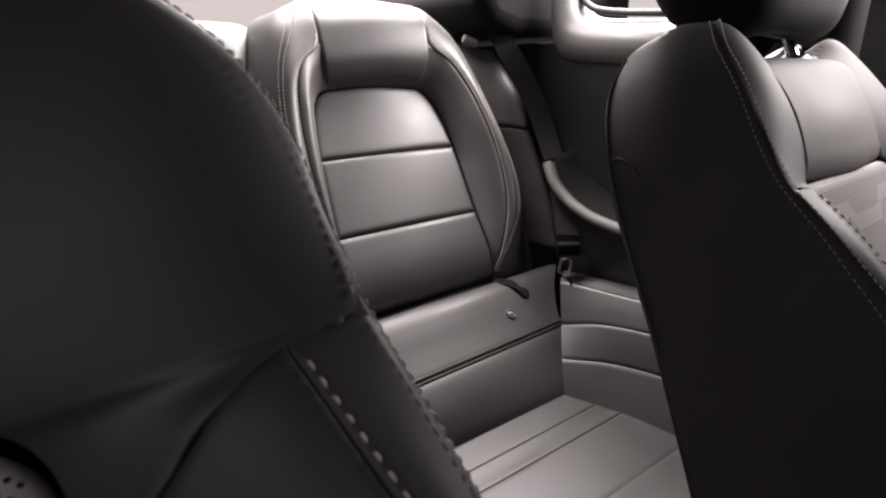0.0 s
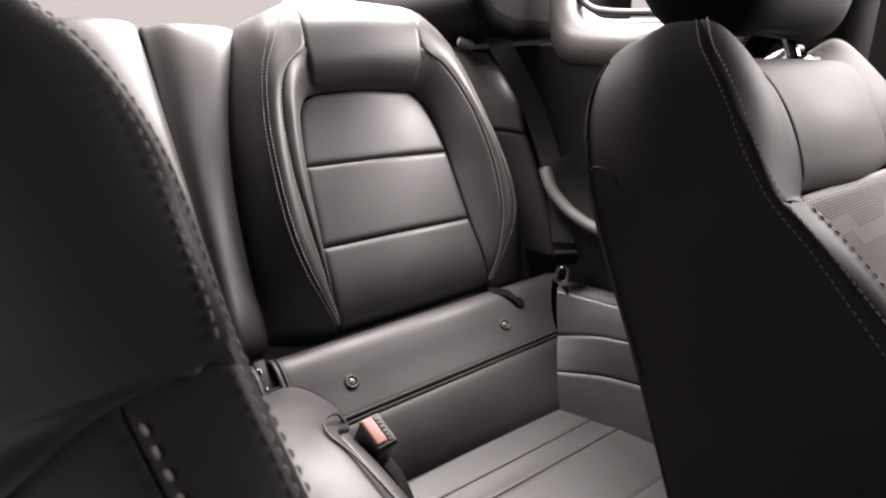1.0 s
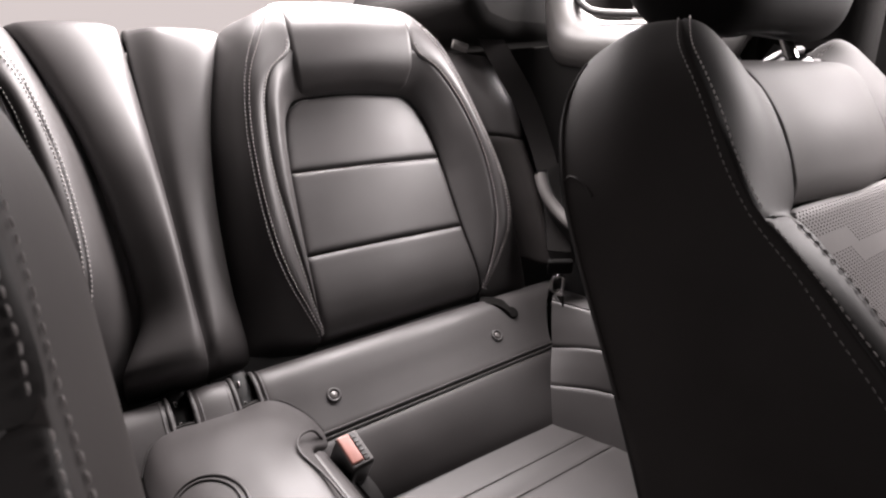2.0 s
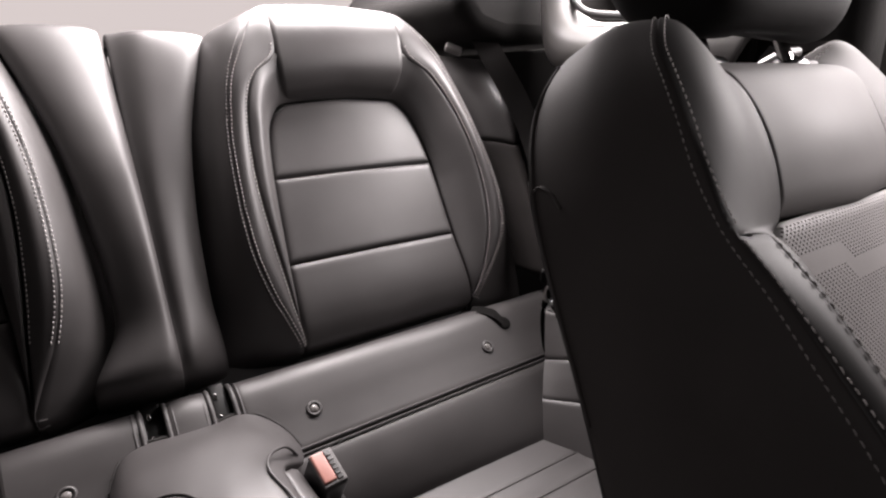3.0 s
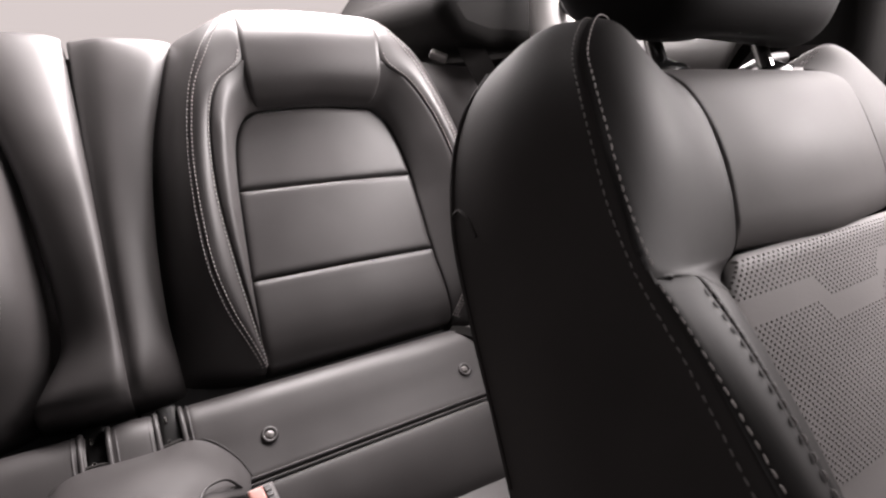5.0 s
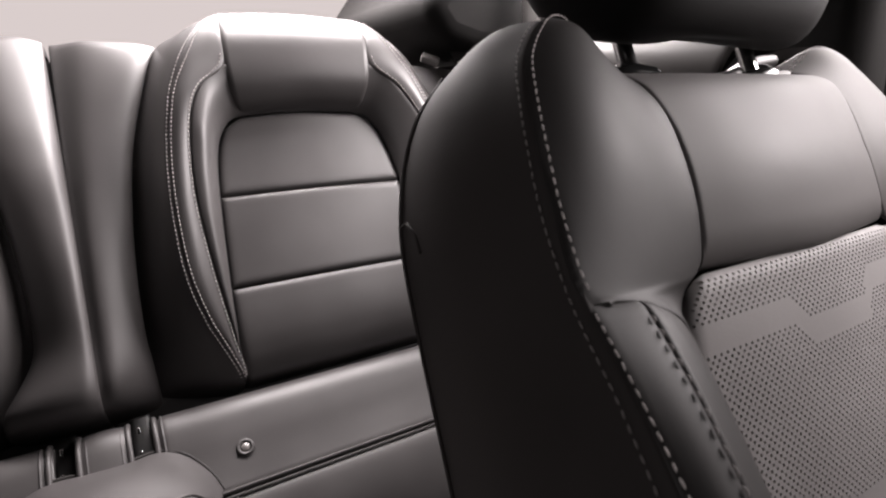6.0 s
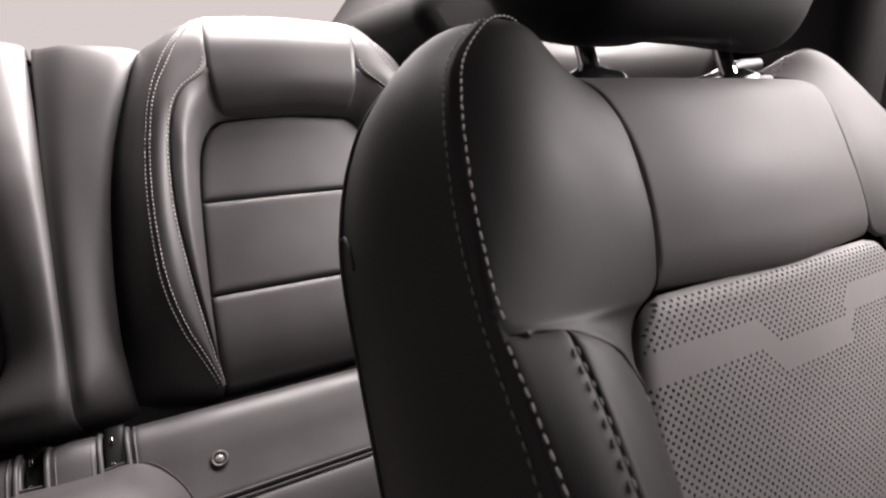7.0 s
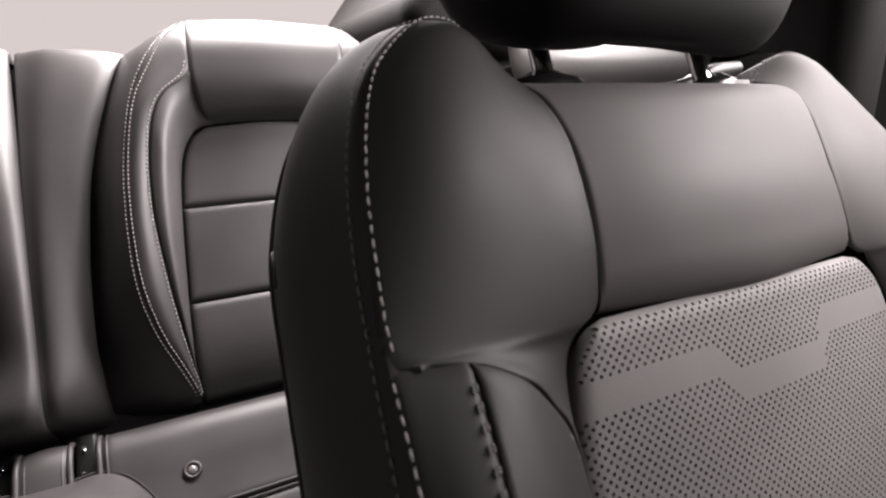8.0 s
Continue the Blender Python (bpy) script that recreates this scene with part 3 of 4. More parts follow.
def stud(x, y, z):
    """A cloth-covered press stud sunk into the lip."""
    s = thing("press_stud", "round glossy press stud on the leather lip", "stud", group="press studs")
    axis = Vector((0, -0.66, 0.75))
    centre = Vector((x, y, z))
    side = axis.cross((1, 0, 0)).normalized()
    ring = [tuple(centre + axis * 0.0006 + (Vector((1, 0, 0)) * math.cos(a) + side * math.sin(a)) * 0.0078) for a in np.linspace(0, 2 * math.pi, 15)]
    part("rim", tube(ring, 0.0022, 40, 8, up=tuple(axis)), LEATHER, s)
    # the dimple's shade, put in as a black disc round the cap
    part("well", disc(tuple(centre - axis * 0.0022), axis, 0.0074, 0.0022, 20), RUBBER, s, "black disc for the dimple's shade")
    part("cap", disc(tuple(centre - axis * 0.0006), axis, 0.0050, 0.0024, 20, 0.45), STUD, s, "small lacquered cap")


for x in (0.180, 0.458, -0.078):
    stud(x, 0.711, 0.4100)


def hump():
    """The moulded leather hump between the rear cushions, with two belt slots, a cup recess and a piped edge."""
    h = thing("centre_hump", "grey-lit black leather hump between the rear cushions", "console")
    top = [[(-0.044, 0.698, 0.404), (-0.029, 0.722, 0.4215), (-0.004, 0.7305, 0.4275), (0.030, 0.7285, 0.4265), (0.065, 0.7275, 0.426), (0.094, 0.729, 0.427), (0.119, 0.719, 0.4195), (0.140, 0.697, 0.4035), (0.150, 0.679, 0.388)],
           [(-0.045, 0.650, 0.410), (-0.028, 0.668, 0.428), (0.0, 0.676, 0.435), (0.045, 0.679, 0.438), (0.085, 0.675, 0.435), (0.110, 0.662, 0.428), (0.128, 0.650, 0.416), (0.140, 0.640, 0.395)],
           [(-0.040, 0.60, 0.418), (-0.005, 0.605, 0.434), (0.045, 0.61, 0.440), (0.075, 0.607, 0.439), (0.092, 0.602, 0.437), (0.108, 0.600, 0.428)],
           [(-0.045, 0.52, 0.405), (-0.01, 0.52, 0.425), (0.045, 0.52, 0.434), (0.08, 0.52, 0.434), (0.098, 0.52, 0.430), (0.112, 0.52, 0.418)],
           [(-0.05, 0.36, 0.36), (-0.01, 0.36, 0.39), (0.045, 0.36, 0.40), (0.085, 0.36, 0.40), (0.112, 0.36, 0.39), (0.13, 0.36, 0.37)]]
    part("cover", surface_panel(top, (0, 0, 1), 0.003, 0.006, 50, 60), LEATHER, h)
    flank = [[(0.108, 0.600, 0.428), (0.112, 0.52, 0.418), (0.125, 0.42, 0.395), (0.13, 0.36, 0.37)], [(0.126, 0.612, 0.405), (0.132, 0.52, 0.395), (0.142, 0.42, 0.36), (0.146, 0.36, 0.34)], [(0.150, 0.600, 0.30), (0.152, 0.52, 0.29), (0.155, 0.42, 0.28), (0.156, 0.36, 0.28)]]
    part("flank", surface_panel(flank, (1, 0, 0.4), 0.003, 0.008, 30, 16), LEATHER, h)
    # black cord along the back edge, drawing the shade in the seam's crease
    part("seam", tube([(x, y + 0.0012, z - 0.0004) for x, y, z in top[0]], 0.0014, 70, 6), CREASE_BLACK, h, "black cord for the shaded crease of the seam")
    edge = [(0.132, 0.640, 0.408), (0.118, 0.628, 0.432), (0.102, 0.618, 0.440), (0.092, 0.603, 0.442), (0.090, 0.585, 0.441), (0.096, 0.555, 0.438), (0.100, 0.52, 0.435), (0.108, 0.44, 0.42)]
    part("piping", tube(edge, 0.0016, 60, 8), LEATHER, h)
    sheet = surface(top, 44, 50).reshape(-1, 3)

    def laid(x, y, lift):
        """A point on the cover's top."""
        d = np.hypot(sheet[:, 0] - x, sheet[:, 1] - y)
        k = np.argsort(d)[:4]
        w = 1 / (d[k] + 1e-4)
        return (x, y, float((sheet[k, 2] * w).sum() / w.sum()) + lift)

    for out_by, r in ((0.0, 0.0018), (-0.0055, 0.0016)):
        ring = [laid(-0.010 + (0.040 + out_by) * math.cos(a), 0.566 + (0.055 + out_by) * math.sin(a), 0.0006) for a in np.linspace(-0.4, math.pi + 0.2, 18)]
        part("recess_rim", tube(ring, r, 70, 8), LEATHER, h)
    part("recess_knob", disc(laid(-0.024, 0.598, 0.001), (0, -0.3, 1), 0.006, 0.006, 20, 0.4), CHROME, h, "small chrome knob")
    # back apron with the slots
    profile = [(y, z) for y, z, _ in LIP[:6]]
    cross = [[(x, y, z + (0.002 if x == 0.045 else 0.0)) for y, z in profile] for x in (0.022, 0.045, 0.068)]
    part("apron", surface_panel(cross, (0, -0.5, 1), 0.004, 0.007, 24, 14), LEATHER, h)
    for x in (-0.004, 0.022, 0.068, 0.094):
        for step, r in ((0.0, 0.0030), (0.007 if x in (0.022, 0.094) else -0.007, 0.0016)):
            part("slot_rim", tube([(x + step, y, z - 0.0008) for y, z in profile[1:]], r, 24, 8), LEATHER, h)
    for x in (0.009, 0.081):
        part("slot", block((x, 0.754, 0.417), (0.023, 0.080, 0.020), 0.006, turn=(34, 0, 0)), SLOT_PLASTIC, h, "black plastic belt slot")
        for y, z, long in ((0.741, 0.4225, 0.004), (0.765, 0.4365, 0.008)):
            part("catch", block((x - 0.003, y, z), (0.0035, long, 0.004), 0.0008, turn=(34, 0, 0)), CHROME, h, "small bare metal catch")


hump()


def buckle():
    """A belt buckle leaning out of the gap beside the hump."""
    b = thing("belt_buckle", "black seat belt buckle with a faded red button", "buckle")
    x, y, z = Vector((0.096, -0.891, -0.443)), Vector((0.991, 0.129, -0.044)), Vector((0.097, -0.435, 0.895))
    m = Matrix.Translation((0.1418, 0.5803, 0.4255)) @ Matrix((x, y, z)).transposed().to_4x4()

    def local(bm):
        bm.transform(m)
        return bm
    part("body", local(block((0.001, 0.003, -0.023), (0.041, 0.027, 0.046), 0.005)), BLACK_PLASTIC, b)
    part("rim", local(block((0.0, 0.002, -0.0012), (0.039, 0.026, 0.004), 0.0018)), TRIM, b)
    part("button", local(block((-0.001, -0.003, 0.0008), (0.034, 0.0145, 0.005), 0.0024)), RED_BUTTON, b, "faded red release button")
    part("slit", local(block((0.0, 0.0080, 0.0006), (0.034, 0.0065, 0.003), 0.001)), BLACK_PLASTIC, b)
    for i in range(5):
        part("rib", local(block((-0.011 + 0.0055 * i, 0.0080, 0.0016), (0.0016, 0.0055, 0.003), 0.0006, 1)), TRIM, b)
    part("stalk", strap([(0.146, 0.585, 0.39), (0.158, 0.565, 0.365), (0.165, 0.55, 0.33), (0.17, 0.545, 0.295)], 0.020, 0.004, (0.7, 0.7, 0)), BLACK_PLASTIC, b)


buckle()


def notch():
    """The belt notch at the outer end of the lip, its shaded hollow laid on in black."""
    n = thing("belt_notch", "belt notch in the leather lip, its shaded hollow laid on in black", "slot")
    path = [(0.474, 0.772, 0.4435), (0.486, 0.759, 0.4440), (0.498, 0.745, 0.4400), (0.507, 0.732, 0.4300)]
    # black strip and disc level with the lip, in place of the hollow's shade
    part("well", strap(path, 0.022, 0.006, (0.8, 0.6, 0.1)), LINING, n)
    part("well_end", disc((0.507, 0.732, 0.4265), (0, -0.65, 0.76), 0.011, 0.0065, 24), LINING, n)


notch()


# ---- belt, side panel and trim on the passenger's side ----
def side_trim():
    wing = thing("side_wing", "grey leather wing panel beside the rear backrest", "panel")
    upper = [[(0.545, 1.02, 0.85), (0.555, 0.985, 0.815), (0.575, 0.945, 0.76), (0.588, 0.915, 0.70)], [(0.59, 0.985, 0.845), (0.597, 0.95, 0.81), (0.613, 0.905, 0.755), (0.620, 0.88, 0.697)],
             [(0.63, 0.965, 0.84), (0.638, 0.932, 0.805), (0.648, 0.89, 0.75), (0.647, 0.865, 0.692)], [(0.66, 0.985, 0.84), (0.67, 0.955, 0.80), (0.68, 0.915, 0.745), (0.68, 0.89, 0.69)]]
    lower = [[(0.588, 0.915, 0.698), (0.60, 0.885, 0.63), (0.60, 0.85, 0.54), (0.60, 0.83, 0.48)], [(0.620, 0.88, 0.695), (0.622, 0.845, 0.63), (0.615, 0.80, 0.54), (0.61, 0.77, 0.48)],
             [(0.647, 0.865, 0.69), (0.640, 0.825, 0.625), (0.632, 0.78, 0.54), (0.63, 0.75, 0.48)], [(0.68, 0.89, 0.69), (0.675, 0.85, 0.62), (0.67, 0.80, 0.54), (0.67, 0.77, 0.48)]]
    part("upper_cover", surface_panel(upper, (-0.5, -1, 0.3), 0.004, 0.012, 40, 30), LEATHER, wing)
    part("lower_cover", surface_panel(lower, (-0.5, -1, 0.3), 0.004, 0.010, 40, 30), SIDE_LEATHER, wing)
    trim = thing("quarter_trim", "dark plastic armrest trim, its lit rounded edge in paler grey", "trim", kind="structure")
    curve = [(0.606, 0.775, 0.640), (0.600, 0.755, 0.612), (0.600, 0.734, 0.592), (0.600, 0.700, 0.572), (0.600, 0.640, 0.556), (0.600, 0.50, 0.545), (0.61, 0.30, 0.54)]
    # paler than the panel: the edge's highlight is put into its colour
    part("edge", tube(curve, 0.010, 50, 12), TRIM, trim)
    low = [(p[0] + 0.004, p[1], p[2] - 0.012) for p in curve]
    part("panel", surface_panel([curve, low, [(p[0] + 0.03, p[1], 0.43) for p in curve]], (-1, 0, 0.1), 0.002, 0.008, 40, 12), BLACK_PLASTIC, trim)
    part("ledge", surface_panel([curve, [(p[0] + 0.04, p[1] + 0.005, p[2] + 0.012) for p in curve], [(0.70, p[1] + 0.01, p[2] + 0.02) for p in curve]], (0, 0, 1), 0.002, 0.008, 40, 10), LINING, trim)

    belt = thing("seat_belt", "black webbing seat belt with a metal tongue hanging at the side", "seat belt")
    part("guide", block((0.570, 0.948, 0.852), (0.03, 0.018, 0.012), 0.004, turn=(30, 20, -30)), TRIM, belt, "grey belt guide")
    part("webbing", strap([(0.606, 0.935, 0.90), (0.618, 0.90, 0.84), (0.650, 0.865, 0.76), (0.660, 0.825, 0.675), (0.630, 0.76, 0.59), (0.585, 0.705, 0.525)], 0.040, 0.002, (0.8, -0.6, -0.15)), WEBBING, belt)
    part("lower_webbing", strap([(0.577, 0.694, 0.452), (0.565, 0.68, 0.41), (0.545, 0.662, 0.37), (0.515, 0.636, 0.325), (0.49, 0.618, 0.295)], 0.030, 0.002, (0.35, 0.9, 0.0)), WEBBING, belt)
    m = pose(0.576, 0.694, 0.501, 20, 0, -38)
    def local(bm):
        bm.transform(m)
        return bm
    part("tongue_head", local(block((0, 0, 0.004), (0.040, 0.012, 0.026), 0.005)), REST_LEATHER, belt)
    ring = [(0.0, 0, -0.016), (-0.009, 0, -0.022), (-0.009, 0, -0.046), (0.0, 0, -0.052), (0.009, 0, -0.046), (0.009, 0, -0.022), (0.0, 0, -0.016)]
    part("tongue", tube([tuple(m @ Vector(p)) for p in ring], 0.0032, 48, 8), CHROME, belt, "bare metal tongue")


side_trim()


# ---- front seats ----
def holes_sheet(at, flip_pattern=1):
    """The perforated centre of a front backrest: real holes in staggered rows, with a plain zigzag band."""
    c, hole, v_top, v_low = 0.00234, 0.00086, -0.004, -0.140
    rows = int((v_top - v_low) / c)
    cols = int(0.260 / c)

    def edge(v):
        d = v_top - v
        r = 0.026
        full = 0.116 + 0.010 * min(1.0, d / 0.06)
        return full - (r - math.sqrt(max(0.0, r * r - (r - d) ** 2)) if d < r else 0.0)

    def band(u, v):
        k = np.interp(u, [-0.2, -0.040, -0.026, 0.036, 0.046, 0.2], [-0.030, -0.0285, -0.0415, -0.0415, -0.0260, -0.0260])
        return k - 0.0135 < v < k + 0.0005

    def place(u, v):
        e = edge(v)
        u = max(-e, min(e, u))
        d = min(e - abs(u), v_top - v)
        k = max(0.0, 1 - d / 0.011)
        w = 0.004 - 0.004 * (u / 0.12) ** 2 - 0.006 * (1 - math.sqrt(max(0.0, 1 - k * k))) - 0.25 * (v / 1.0) ** 2
        return u, v, w

    verts, faces, at_index = [], [], {}

    def vert(u, v, sink=0.0):
        p = place(u, v)
        key = (round(p[0], 6), round(p[1], 6), round(sink, 5))
        if key not in at_index:
            at_index[key] = len(verts)
            verts.append((p[0], p[1], p[2] - sink))
        return at_index[key]

    for i in range(rows):
        for j in range(cols):
            u0, v0 = -0.130 + j * c, v_low + i * c
            u1, v1 = u0 + c, v0 + c
            quad = [vert(u0, v0), vert(u1, v0), vert(u1, v1), vert(u0, v1)]
            if len(set(quad)) < 3:
                continue
            um, vm = (u0 + u1) / 2, (v0 + v1) / 2
            inside = min(edge(vm) - abs(um), v_top - vm)
            if (i + j) % 2 or inside < 0.0032 or band(um * flip_pattern, vm):
                q = [k for n, k in enumerate(quad) if k != quad[n - 1]]
                if len(q) > 2:
                    faces.append(tuple(q))
                continue
            rim = [vert(um + hole * math.cos(a), vm + hole * math.sin(a)) for a in [radians(x) for x in (225, 270, 315, 0, 45, 90, 135, 180)]]
            low = [vert(um + hole * 0.9 * math.cos(a), vm + hole * 0.9 * math.sin(a), 0.0040) for a in [radians(x) for x in (225, 270, 315, 0, 45, 90, 135, 180)]]
            for n in range(4):
                a, b = quad[n], quad[(n + 1) % 4]
                r0, r1, r2 = rim[2 * n], rim[2 * n + 1], rim[(2 * n + 2) % 8]
                faces += [(a, r1, r0), (a, b, r1), (b, r2, r1)]
            for n in range(8):
                faces.append((rim[n], rim[(n + 1) % 8], low[(n + 1) % 8], low[n]))
            faces.append(tuple(low))
    pts = at(verts)
    return [tuple(p) for p in pts], faces


def front_seat(at, label, pale=THREAD):
    """A front seat seen from ahead: shoulders, bolsters, perforated centre, flanks, shell, headrest on two posts. Built for u from the inner side."""
    seat = thing("front_seat", label, "seat", group="front seats")
    out = tuple(at.w)

    def put(name, curves, material=LEATHER, o=None, lab="", **k):
        return part(name, surface_panel([at(c) for c in curves], o if o is not None else out, **k), material, seat, lab)

    corner_up = [(-0.2035, 0.000, 0.0285), (-0.2003, 0.034, 0.0208), (-0.1965, 0.061, 0.0178), (-0.188, 0.088, 0.0110), (-0.1745, 0.110, 0.0020), (-0.148, 0.1335, -0.008), (-0.122, 0.1415, -0.020), (-0.104, 0.1385, -0.033)]
    corner_low = [(-0.2035, 0.000, 0.0285), (-0.2078, -0.030, 0.0425), (-0.2125, -0.065, 0.0565), (-0.218, -0.105, 0.072), (-0.223, -0.17, 0.088), (-0.228, -0.28, 0.10), (-0.228, -0.40, 0.10)]
    back_edge = [(-0.226, -0.40, -0.10), (-0.220, -0.25, -0.10), (-0.214, -0.10, -0.097), (-0.212, -0.01, -0.098), (-0.211, 0.039, -0.096), (-0.207, 0.066, -0.094), (-0.1985, 0.093, -0.092), (-0.186, 0.117, -0.087), (-0.168, 0.136, -0.079), (-0.145, 0.1475, -0.070), (-0.105, 0.152, -0.062)]
    groove = [(-0.090, -0.003, 0.001), (-0.0865, 0.040, 0.004), (-0.085, 0.070, 0.001), (-0.087, 0.095, -0.006), (-0.089, 0.108, -0.016), (-0.088, 0.116, -0.029), (-0.085, 0.117, -0.040)]
    shoulder = [(-0.104, 0.1385, -0.036, -0.070, 0.129, -0.050), (-0.122, 0.1415, -0.020, -0.081, 0.123, -0.036), (-0.148, 0.1335, -0.008, -0.0875, 0.113, -0.021), (-0.1745, 0.110, 0.002, -0.088, 0.099, -0.008),
                (-0.188, 0.088, 0.011, -0.085, 0.080, -0.001), (-0.1965, 0.061, 0.0178, -0.0860, 0.055, 0.003), (-0.2003, 0.034, 0.0208, -0.0875, 0.028, 0.0035), (-0.2030, 0.002, 0.0278, -0.091, 0.004, 0.000),
                (-0.192, -0.001, 0.0284, -0.096, -0.002, -0.001), (-0.181, -0.003, 0.0284, -0.103, -0.005, 0.000), (-0.170, -0.006, 0.0274, -0.109, -0.009, -0.002), (-0.154, -0.014, 0.026, -0.115, -0.017, -0.003),
                (-0.143, -0.026, 0.021, -0.119, -0.028, -0.003), (-0.134, -0.042, 0.0155, -0.122, -0.046, -0.003), (-0.132, -0.090, 0.014, -0.126, -0.090, -0.004), (-0.133, -0.17, 0.015, -0.128, -0.17, -0.008), (-0.135, -0.40, 0.015, -0.130, -0.40, -0.04)]
    def slip(v):
        return float(np.interp(v, [-0.40, -0.02, 0.02, 0.05, 0.085, 0.105, 0.12, 0.15], [0.004, 0.006, 0.008, 0.008, 0.0175, 0.0225, 0.027, 0.027]))

    def sag(p):
        return float(np.interp(abs(p[0]), [0.115, 0.15, 0.172, 0.20], [0.002, 0.010, 0.018, 0.024]) * np.interp(p[1], [0.02, 0.09], [0, 1]))

    for s in (1, -1):
        def f(c, s=s):
            """Onto this side; the outer shoulder is wider at the groove and slopes more."""
            if s == 1:
                return [(p[0] - 0.0045 * float(np.interp(abs(p[0]), [0.10, 0.19], [1, 0]) * np.interp(p[1], [-0.04, 0.0], [0, 1])), p[1], p[2]) for p in c]
            return [(abs(p[0]) + slip(p[1]) * float(np.interp(abs(p[0]), [0.10, 0.19], [1, 0])), p[1] - sag(p), p[2] - float(np.interp(abs(p[0]), [0.10, 0.19], [0, 0.014]) * np.interp(p[1], [0.0, 0.05], [0, 1]))) for p in c]
        # shoulder between the corner seam and the groove, running on as a tail beside the perforated centre
        A, B = np.array([p[:3] for p in shoulder]), np.array([p[3:] for p in shoulder])
        full = np.array([0.1, 0.5, 0.8, 1.0, 1.0, 0.95, 0.7, 0.4, 0.25, 0.15, 0.08, 0, 0, 0, 0, 0, 0])
        inside = []
        plump = 1.0 if s == 1 else 0.3
        for k, w in ((0.16, 0.009 * plump), (0.38, 0.0125 * plump), (0.66, 0.006 * plump), (0.88, 0.001 * plump)):
            m = A * (1 - k) + B * k
            m[:, 2] += w * full
            inside.append(f(m))
        shoulder_sheet = [at(c) for c in (f(A), *inside, f(B))]
        # inner shoulder takes the shaded tone of the leather, outer one the lit tone
        put("shoulder", [f(A), *inside, f(B)], SHADED_LEATHER if s == 1 else LIT_LEATHER, depth=0.003, reach=(0.006, 0.006, 0.007, 0.0028), along=110, across=40, sides=(1, 0, 0.3, 0.5), paired=True, relax=20, skirt=0.002)
        # bolster: outer facet, inner facet, tail
        ridge = [(-0.175, -0.003, 0.0285), (-0.182, -0.031, 0.045), (-0.189, -0.060, 0.059), (-0.196, -0.105, 0.075), (-0.202, -0.17, 0.092), (-0.206, -0.28, 0.10), (-0.206, -0.40, 0.10)]
        gully = [(-0.171, -0.005, 0.0275), (-0.155, -0.014, 0.026), (-0.144, -0.026, 0.021), (-0.135, -0.042, 0.0155), (-0.132, -0.09, 0.014), (-0.133, -0.17, 0.015), (-0.135, -0.28, 0.015), (-0.135, -0.40, 0.015)]
        A, B, C = spline(corner_low, 40), spline(ridge, 40), spline(gully, 40)
        rise = np.clip(np.linspace(0, 5, 40), 0, 1)
        m = (A + B) / 2
        m[:, 2] += 0.003 * rise
        outer_sheet = [at(f(c)) for c in (A, m, B)]
        put("bolster_outer", [f(A), f(m), f(B)], SHADED_LEATHER, depth=0.002, reach=(0.003, 0.006, 0.004, 0.003), along=50, across=12, skirt=0.003)
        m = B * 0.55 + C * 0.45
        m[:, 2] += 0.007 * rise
        put("bolster_inner", [f(B), f(m), f(C)], SHADED_LEATHER, depth=0.002, reach=(0.003, 0.006, 0.003, 0.004), along=50, across=16, skirt=0.003)
        # flank
        A, B = spline(corner_up[::-1][1:] + corner_low[1:], 60)[::-1], spline(back_edge, 60)
        m1 = A * 0.92 + B * 0.08
        m1[:, 0] -= 0.002
        m2 = A * 0.5 + B * 0.5
        m2[:, 0] -= 0.008
        m2[:, 1] += 0.004
        flank_sheet = [at(f(c)) for c in (A, m1, m2, B)]
        put("flank", [f(A), f(m1), f(m2), f(B)], SIDE_LEATHER, o=tuple(at.dir(-s, 0, 0)), lab="dark smooth vinyl flank", depth=0.003, reach=0.007, along=90, across=24, sides=(0, 0, 0.45, 0.4))
        part("back_piping", tube(at(f(np.array(back_edge[2:9]) + np.array([-0.0005, 0, 0.004]))), 0.0014, 50, 6), SIDE_LEATHER, seat)
        # airbag seam on the flank
        sheet = surface([f(A), f(m1), f(m2), f(B)], 90, 24).reshape(-1, 3)
        arc = []
        for v, w in ((0.0565, -0.090), (0.0575, -0.084), (0.0545, -0.0775), (0.048, -0.0715), (0.039, -0.067)):
            near = sheet[np.argsort((sheet[:, 1] - v) ** 2 + (sheet[:, 2] - w) ** 2)[:4]].mean(0)
            arc.append((near[0] - 0.0004 * s, v, w))
        part("flank_seam", tube(at(arc), 0.0011, 30, 6), SIDE_LEATHER, seat)
        # thread
        upper = beside_seam(shoulder_sheet, 110, 40, (0.0030,), out, 0.0006, True)[3:50]
        lower = beside_seam(outer_sheet, 50, 12, (0.0008, 0.0030, 0.0036, 0.0040, 0.0045), out)[1:46]
        second = beside_seam(flank_sheet, 90, 24, (0.010, 0.010, 0.009, 0.0055, 0.0045, 0.0045), tuple(at.dir(-s, 0, 0)))[6:87]
        if s == 1:
            for c, sd, thread in ((upper, 11, pale), (lower, 12, pale), (second, 13, DULL_THREAD)):
                row = part("stitching", stitches(c[::2], tuple(at.dir(-0.6 * s, 0, 0.8)), 0.0031, 0.0015, 0.00040, 0.0001, sd), thread, seat, "pale grey thread")
                row["kind"] = "stuff"
        c = spline(ridge, 60)[1:45] + np.array([-0.0022, 0, 0.0008])
        row = part("stitching", stitches(at(f(c)), out, 0.0034, 0.0026, 0.0006, 0.0002, 13), DULL_THREAD, seat, "grey thread")
        row["kind"] = "stuff"
